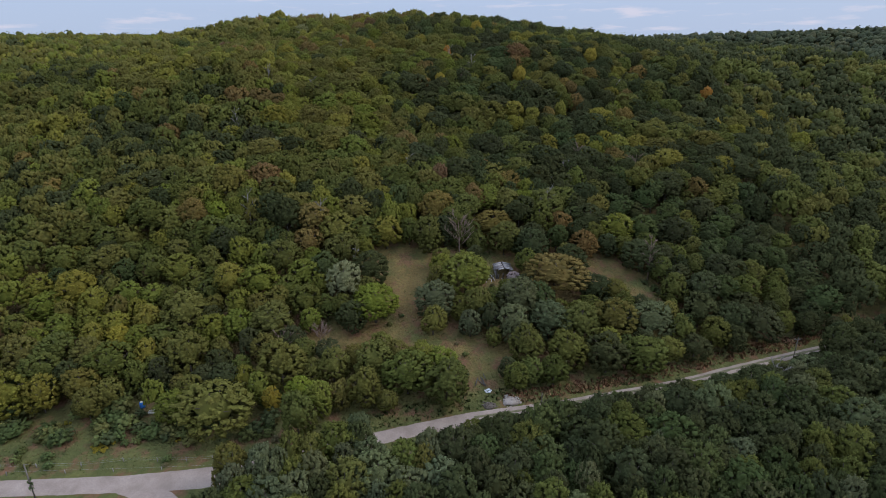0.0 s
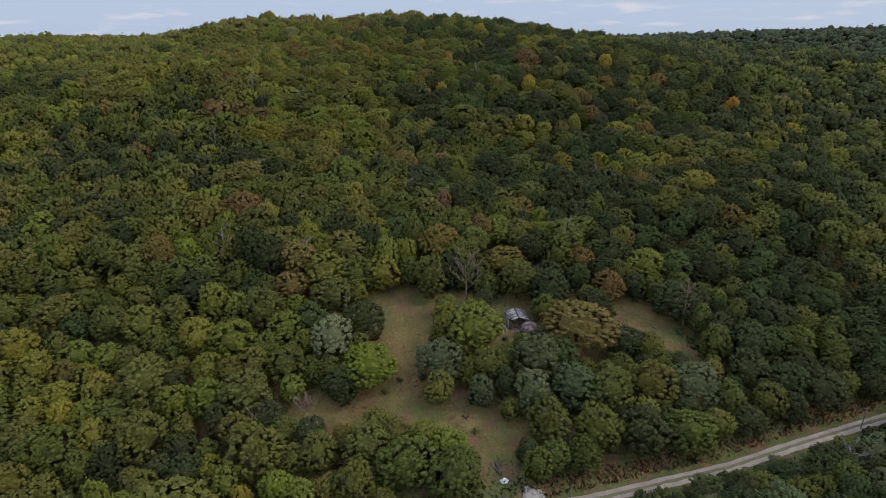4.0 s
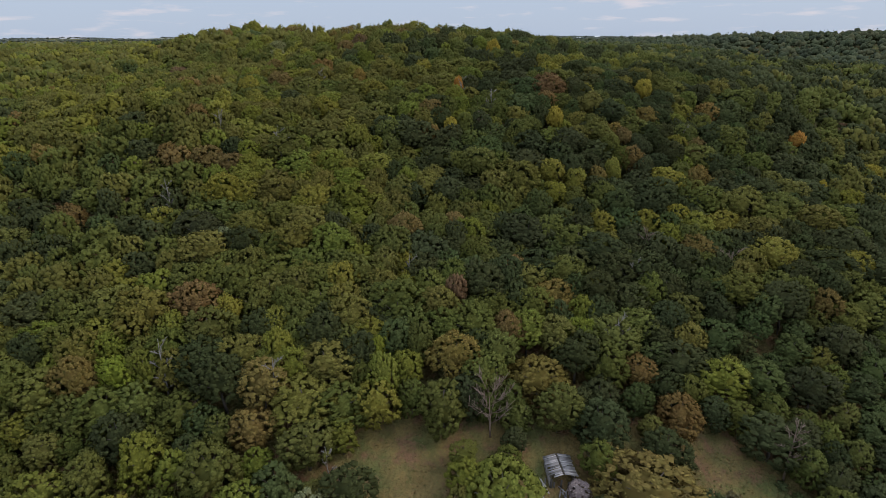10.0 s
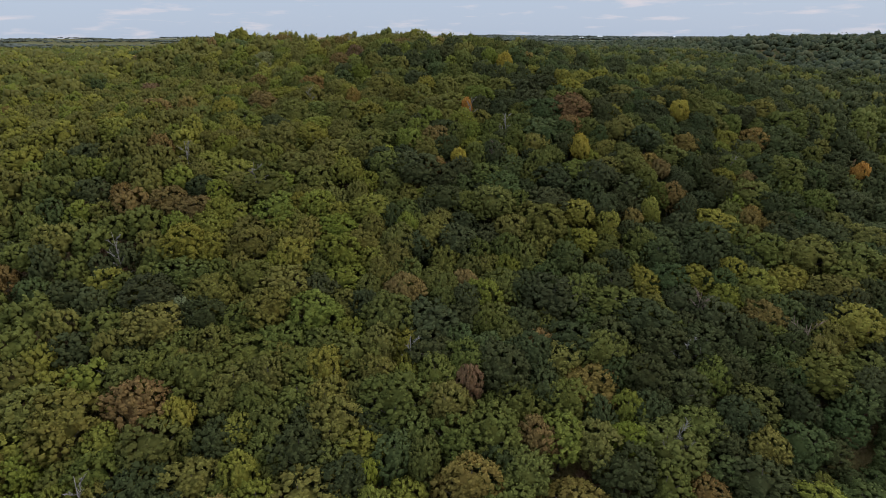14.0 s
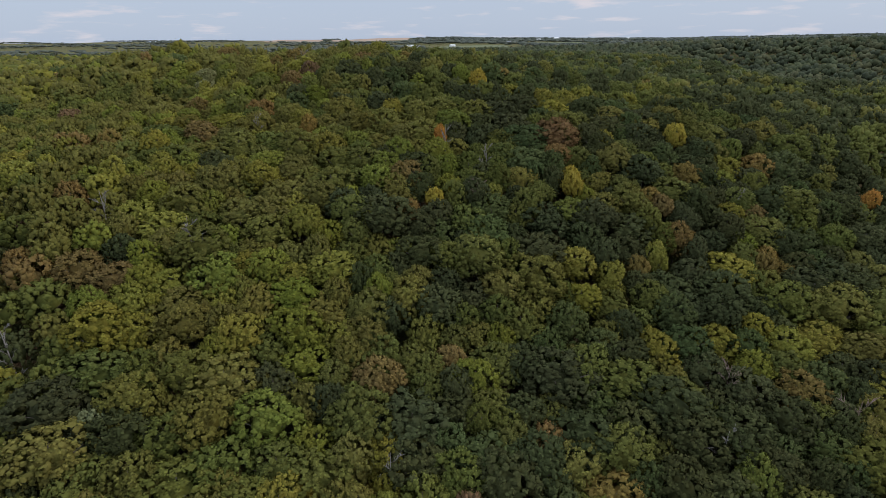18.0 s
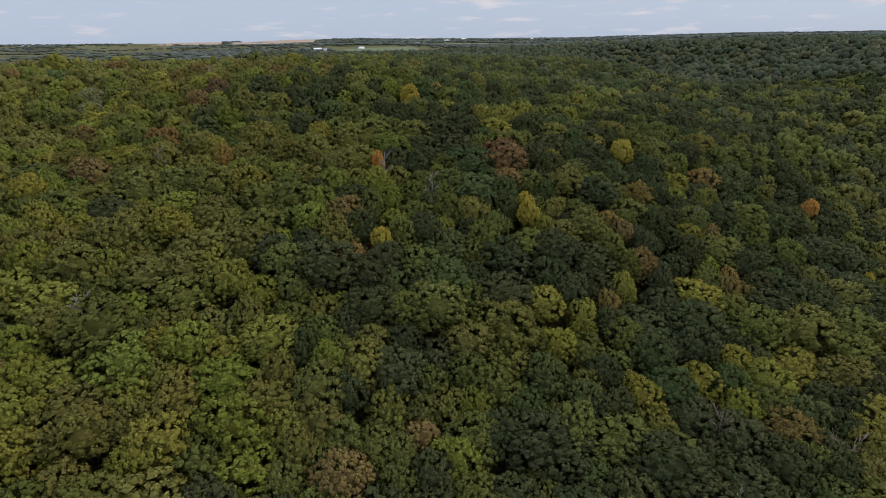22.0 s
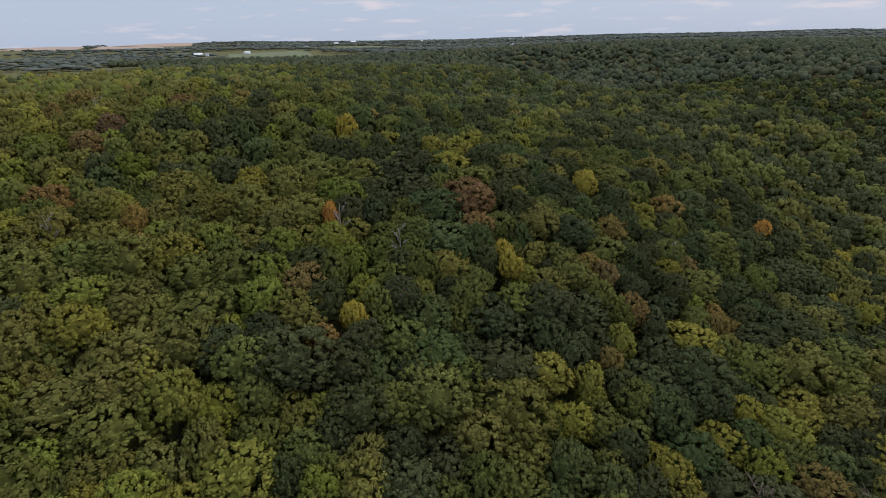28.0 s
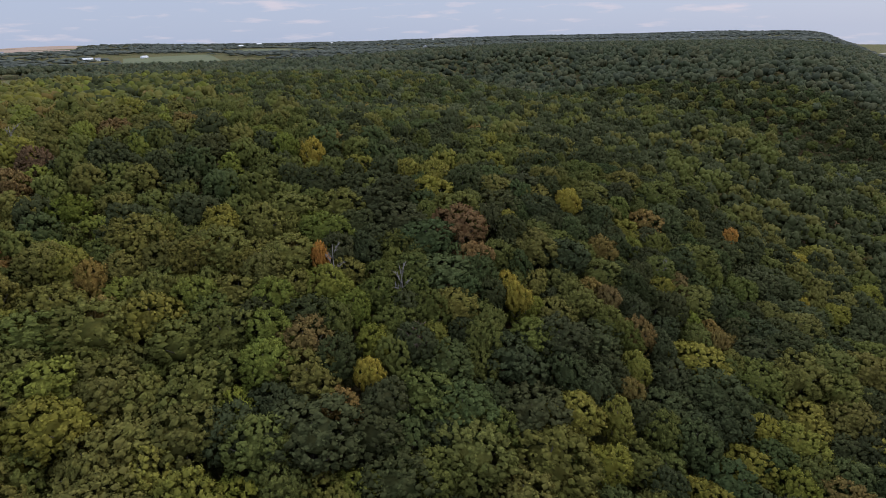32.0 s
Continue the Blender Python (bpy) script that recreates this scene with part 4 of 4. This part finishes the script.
bare_tree(3.2, 300.9, 17.0, 3.2, 24, DEADWOOD, "bleached dead tree among leafy crowns", 9)
bare_tree(-64.7, 172.5, 16.6, 3.7, 25, DEADWOOD, "pale dead snag rising out of the canopy", 9)
bare_tree(-82.0, 265.2, 16.2, 4.2, 26, DEADWOOD, "pale dead snag rising out of the canopy", 9)
bare_tree(-13.8, 206.0, 15.8, 3.2, 27, DEADWOOD, "bleached dead tree among leafy crowns", 9)
bare_tree(66.8, 162.6, 16.2, 3.7, 28, TWIGS, "grey-brown bare tree among green crowns", 13)
bare_tree(55.8, 225.2, 15.8, 4.2, 29, TWIGS, "leafless twiggy tree in the hillside forest", 13)
bare_tree(85.4, 277.8, 16.2, 3.2, 30, DEADWOOD, "pale dead snag rising out of the canopy", 9)
bare_tree(-55.3, 314.1, 15.8, 3.7, 31, DEADWOOD, "pale dead snag rising out of the canopy", 9)
bare_tree(84.0, 117.0, 9.5, 4.0, 11, DEADWOOD, "pale dead tree in the wood below the lane")


# ---- the old shed ----
def box(lo, hi):
    (x0, y0, z0), (x1, y1, z1) = lo, hi
    v = [(x, y, z) for z in (z0, z1) for y in (y0, y1) for x in (x0, x1)]
    return v, [(0, 2, 3, 1), (4, 5, 7, 6), (0, 1, 5, 4), (2, 6, 7, 3), (0, 4, 6, 2), (1, 3, 7, 5)]


def turned(piece, m):
    return [tuple(m @ Vector(p)) for p in piece[0]], piece[1]


def build_shed():
    rnd = random.Random(21)
    shed = new("shed")
    shed.matrix_basis = pose(18.9, 161.0, float(land(18.9, 160.0)) - 0.2, 0, 0, 5)
    tagged(shed, "derelict wooden shed with a weathered grey board roof, open gable", "shed")
    wide, deep, eave, ridge = 2.8, 3.0, 2.9, 3.65
    for x in (-2.55, 0.0, 2.55):
        for y in (-2.45, 0.0, 2.45):
            if x or y > 0:
                part("post", *turned(box((-0.09, -0.09, -1.2), (0.09, 0.09, eave if x else ridge - 0.15)), pose(x, y, 0, rnd.uniform(-2, 2), rnd.uniform(-2, 2))), BOARD_DARK, shed)
    slope = math.degrees(math.atan2(ridge - eave, wide))
    for side in (-1, 1):
        n = 15
        for k in range(n):
            y0 = -deep + 2 * deep * k / n
            w = 2 * deep / n - rnd.uniform(0.01, 0.08)
            cut = rnd.uniform(0.9, 1.7) if k in (0, 1, 6) and side < 0 else rnd.uniform(0, 0.35)
            ln = math.hypot(wide, ridge - eave) + 0.2 - cut
            piece = box((0.2, 0, -0.02), (0.1 + ln, w, 0.02))
            m = pose(0, y0, ridge, 0, slope + rnd.uniform(-1.6, 1.6), rnd.uniform(-1.6, 1.6))
            if side < 0:
                m = pose(0, 0, 0, 0, 0, 180) @ pose(0, -y0 - w, ridge, 0, slope + rnd.uniform(-1.6, 1.6), rnd.uniform(-1.6, 1.6))
            part("roof_board", *turned(piece, m), BOARD, shed)
        part("rafter", *turned(box((0, -0.05, -0.2), (math.hypot(wide, ridge - eave), 0.05, -0.05)), pose(0, side * 2.4, ridge - 0.02, 0, slope, 0)), BOARD_DARK, shed)
        part("rafter", *turned(box((0, -0.05, -0.2), (math.hypot(wide, ridge - eave), 0.05, -0.05)), pose(0, side * 2.4, ridge - 0.02, 0, 180 - slope, 0) @ pose(0, 0, 0, 180)), BOARD_DARK, shed)
    part("ridge_beam", *box((-0.07, -deep, ridge - 0.22), (0.07, deep, ridge - 0.06)), BOARD_DARK, shed)
    for x in (-2.6, 2.6):
        for k in range(10):
            if rnd.random() < 0.15:
                continue
            y0 = -2.5 + 0.5 * k
            part("wall_board", *turned(box((-0.02, 0, -1.0), (0.02, 0.46, 2.75 - rnd.uniform(0, 0.3))), pose(x, y0, 0, 0, rnd.uniform(-1.5, 1.5))), BOARD, shed)
    for k in range(10):
        x0 = -2.5 + 0.5 * k
        top = eave + (ridge - eave) * (1 - abs(x0 + 0.25) / wide) - 0.2
        part("wall_board", *turned(box((0, -0.02, -1.0), (0.46, 0.02, top)), pose(x0, 2.56, 0, rnd.uniform(-1, 1))), BOARD, shed)
        if k in (0, 1, 4, 7, 9):
            part("wall_board", *turned(box((0, -0.02, -1.0), (0.4, 0.02, rnd.uniform(1.0, 2.2))), pose(x0, -2.56, 0, rnd.uniform(-6, 6), 0, 0)), BOARD_DARK, shed)


build_shed()


def plank_heap(x, y, count, length, seed, label, mat, spread=1.2):
    rnd = random.Random(seed)
    heap = new("board_heap")
    heap.location = (x, y, float(land(x, y)))
    tagged(heap, label, "rubble")
    for k in range(count):
        dx, dy = rnd.uniform(-spread, spread), rnd.uniform(-spread, spread)
        z = float(land(x + dx, y + dy)) - heap.location.z
        part("board", *turned(box((-length / 2, -0.12, 0), (length / 2, 0.12, 0.04)), pose(dx, dy, z + 0.05 + 0.05 * k, rnd.uniform(-8, 8), rnd.uniform(-6, 6), rnd.uniform(60, 130))), mat, heap)


plank_heap(14.6, 158.0, 12, 2.6, 3, "heap of fallen grey boards beside the shed", BOARD)
plank_heap(19.4, 156.8, 9, 2.2, 4, "loose weathered boards in front of the shed", BOARD)
plank_heap(9.1, 119.2, 7, 3.4, 5, "fallen brown logs and boards at the clearing", BOARD_DARK)


def stone_mesh(seed, size, flat=0.7):
    rs = np.random.RandomState(seed)
    bv, bf = BALLS[2]
    v = bv * (1 + 0.22 * rs.uniform(-1, 1, (len(bv), 1))) * (size, size * rs.uniform(0.7, 1), size * flat)
    return v, bf


def rubble(x, y, radius, count, lo, hi, seed, label, mat, name="rubble_pile"):
    rnd = random.Random(seed)
    pile = new(name)
    pile.location = (x, y, float(land(x, y)))
    tagged(pile, label, "rubble")
    rs = np.random.RandomState(seed)
    bv, bf = BALLS[2]
    core = bv * (radius, radius * 0.75, radius * 0.3) * (1 + 0.15 * rs.uniform(-1, 1, (len(bv), 1)))
    part("mound", core, bf, mat, pile)
    for k in range(count):
        a, d = rnd.uniform(0, 6.28), radius * math.sqrt(rnd.random()) * 1.15
        px, py = d * math.cos(a), 0.75 * d * math.sin(a)
        z = float(land(x + px, y + py)) - pile.location.z + radius * 0.3 * math.sqrt(max(0, 1 - (d / radius) ** 2))
        v, f = stone_mesh(seed * 50 + k, rnd.uniform(lo, hi))
        part("stone", np.asarray(v) + (px, py, z), f, mat, pile)


rubble(16.4, 112.4, 2.4, 40, 0.12, 0.4, 5, "pale heap of crushed limestone beside the lane", STONE, "gravel_pile")
rubble(10.9, 110.6, 1.7, 30, 0.12, 0.32, 6, "dark spill of broken stone and earth at the lane", BARK)
rubble(11.0, 115.2, 0.8, 6, 0.25, 0.45, 7, "a few white blocks dumped in the grass", WHITE)


# ---- poles, wires, fences ----
def power_pole(x, y, height, label, arm=True):
    pole = new("utility_pole")
    pole.location = (x, y, float(land(x, y)))
    tagged(pole, label, "utility pole", "poles along the lane")
    part("shaft", *tube([(0, 0, -0.8), (0, 0, height * 0.5), (0.03, 0, height)], (0.17, 0.14, 0.11), 8), POLEWOOD, pole)
    if arm:
        cross = part("crossarm", *box((-0.9, -0.06, height - 0.75), (0.9, 0.06, height - 0.62)), POLEWOOD, pole)
        for k in (-0.8, 0.0, 0.8):
            part("insulator", *tube([(k, 0, height - 0.62), (k, 0, height - 0.54), (k, 0, height - 0.45), (k, 0, height - 0.4)], (0.03, 0.07, 0.06, 0.03), 6), GLAZE, cross)
    return Vector((x, y, pole.location.z + height - 0.4))


TOPS = [power_pole(-82.0, 83.6, 8.6, "leaning dark wooden pole overgrown with vine beside the lane", False),
        power_pole(23.4, 109.3, 5.2, "short dark wooden pole at the edge of the lane", False),
        power_pole(98.7, 132.2, 6.6, "grey wooden utility pole beside the gravel lane")]
vine = []
for k in range(60):
    rs = np.random.RandomState(300 + k)
    a, z = rs.uniform(0, 6.28), 2.2 + 2.6 * rs.rand()
    c = np.array((0.25 * math.cos(a), 0.25 * math.sin(a), z))
    vine.append(([tuple(c + rs.uniform(-0.28, 0.28, 3)) for _ in range(4)], [(0, 1, 2, 3)]))
ivy = new("climbing_vine", mesh_from("climbing_vine", *joined(vine), LEAF))
ivy.color = (0.06, 0.085, 0.03, 1)
ivy.location = (-82.0, 83.6, float(land(-82.0, 83.6)))
tagged(ivy, "green vine wrapped round a wooden pole", "vine")


def fence(points, label, height=1.2, wires=(0.5, 1.0)):
    line = new("wire_fence")
    x0, y0 = points[0]
    base = Vector((x0, y0, float(land(x0, y0))))
    line.location = base
    tagged(line, label, "fence")
    tops = []
    for k, (x, y) in enumerate(points):
        p = Vector((x, y, float(land(x, y)))) - base
        tops.append(p)
        part("post", *turned(box((-0.07, -0.07, -0.5), (0.07, 0.07, height)), pose(p.x, p.y, p.z, 3 * math.sin(k * 2.1), 3 * math.cos(k * 1.7), 12 * k)), DEADWOOD, line)
    for h in wires:
        for a, b in zip(tops, tops[1:]):
            mid = (a + b) / 2 + Vector((0, 0, h - 0.04))
            part("wire", *tube([tuple(a + Vector((0, 0, h))), tuple(mid), tuple(b + Vector((0, 0, h)))], (0.012, 0.012, 0.012), 4), WIRE, line)


fence([(-150 + 10.5 * k, 91.5 + 0.4 * math.sin(k)) for k in range(7)] + [(-77.7, 91.7), (-69.3, 92.9), (-62, 93.0), (-55.8, 93.0), (-50.2, 93.4)], "old wire fence with pale wooden posts along the lane")
fence([(-92, 89.4), (-80, 89.9), (-70.0, 90.2), (-60, 90.6), (-49.4, 91.2)], "sagging wire fence in the roadside grass", 1.0, (0.9,))


# ---- dumped things in the roadside meadow ----
def tank(x, y):
    ob = new("plastic_barrel")
    ob.location = (x, y, float(land(x, y)))
    tagged(ob, "bright blue plastic barrel standing in weeds", "barrel")
    prof = [(0, 0.52), (0.08, 0.58), (0.45, 0.6), (0.5, 0.63), (0.55, 0.6), (1.0, 0.6), (1.05, 0.63), (1.1, 0.6), (1.5, 0.57), (1.6, 0.5)]
    part("body", *tube([(0, 0, z) for z, r in prof], [r for z, r in prof], 16), BLUE, ob)
    part("lid", *tube([(0, 0, 1.6), (0, 0, 1.66)], (0.4, 0.38), 12), CREAM, ob, "cream screw lid")


tank(-72.6, 108.2)


def trough(x, y):
    ob = new("metal_trough")
    ob.matrix_basis = pose(x, y, float(land(x, y)) + 0.05, 0, 0, 10)
    tagged(ob, "cream-painted rectangular trough lying in weeds", "trough")
    part("base", *box((-1.0, -0.45, 0), (1.0, 0.45, 0.06)), CREAM, ob)
    for y0 in (-0.45, 0.39):
        part("side", *box((-1.0, y0, 0.063), (1.0, y0 + 0.06, 0.5)), CREAM, ob)
    for x0 in (-1.0, 0.94):
        part("end", *box((x0, -0.387, 0.063), (x0 + 0.06, 0.387, 0.5)), CREAM, ob)


trough(-69.4, 106.6)


# ---- far farms and fields ----
FARMS = (("farmhouse", -250, 3350, 22, 12, 7, 12, 10, "white farmhouse far across the fields", WHITE, ROOFING),
         ("barn", 24, 2050, 26, 12, 6, 11, 20, "white metal barn beyond the pasture", WHITE, WHITE),
         ("barn", 50, 2062, 14, 9, 5, 9, 5, "small white barn beyond the pasture", WHITE, ROOFING),
         ("barn", 165, 2055, 18, 10, 5, 8, 30, "long white shed at the pasture edge", WHITE, WHITE),
         ("farmhouse", 462, 2620, 20, 12, 7, 11, 15, "white farmhouse among far trees", WHITE, ROOFING),
         ("farmhouse", 1261, 3279, 26, 14, 8, 13, 40, "white farmhouse near the horizon", WHITE, WHITE),
         ("barn", 760, 3300, 30, 14, 9, 15, 30, "white barn near the horizon", WHITE, WHITE),
         ("barn", 900, 3450, 30, 14, 9, 14, 10, "white barn near the horizon", WHITE, WHITE),
         ("farmhouse", 1208, 2193, 20, 12, 7, 12, 40, "white house among upland trees", WHITE, ROOFING),
         ("farmhouse", 400, 338, 14, 9, 4, 7, 30, "house with a grey roof in the wooded ravine", CREAM, ROOFING))

def field(x0, y0, x1, y1, mat, label, skew=0.2):
    n = 24
    v = []
    for j in range(n + 1):
        for i in range(n + 1):
            x = x0 + (x1 - x0) * i / n + skew * (y1 - y0) * j / n
            y = y0 + (y1 - y0) * j / n
            v.append((x, y, float(land(x, y)) + 1.2))
    f = [(j * (n + 1) + i, j * (n + 1) + i + 1, (j + 1) * (n + 1) + i + 1, (j + 1) * (n + 1) + i) for j in range(n) for i in range(n)]
    tagged(new("field", mesh_from("field", v, f, mat)), label, "field", kind="structure")


for args in FIELDS:
    field(*args)


def farmhouse(name, x, y, wide, deep, wall, roof, turn, label, mat_wall, mat_roof, openings=3):
    ob = new(name)
    z = float(land(x, y))
    ob.matrix_basis = pose(x, y, z, 0, 0, turn)
    tagged(ob, label, "building")
    part("wall", *box((-wide / 2, -deep / 2, -1.5), (wide / 2, deep / 2, wall)), mat_wall, ob)
    o = 0.5
    v = [(-wide / 2 - o, -deep / 2 - o, wall + 0.01), (wide / 2 + o, -deep / 2 - o, wall + 0.01), (wide / 2 + o, deep / 2 + o, wall + 0.01), (-wide / 2 - o, deep / 2 + o, wall + 0.01), (-wide / 2 - o, 0, roof), (wide / 2 + o, 0, roof)]
    me = bpy.data.meshes.new("roof")
    me.from_pydata(v, [], [(0, 1, 5, 4), (2, 3, 4, 5), (1, 2, 5), (3, 0, 4), (3, 2, 1, 0)])
    me.materials.append(mat_roof)
    new("roof", me).parent = ob
    for k in range(openings):
        x0 = -wide / 2 + wide * (k + 0.5) / openings
        win = part("window", *box((x0 - 0.6, -deep / 2 - 0.06, wall * 0.35), (x0 + 0.6, -deep / 2 - 0.003, wall * 0.35 + 1.4)), mat_wall, ob)
        part("pane", *box((x0 - 0.5, -deep / 2 - 0.09, wall * 0.35 + 0.1), (x0 + 0.5, -deep / 2 - 0.063, wall * 0.35 + 1.3)), GLASS_DARK, win)


for args in FARMS:
    farmhouse(*args)
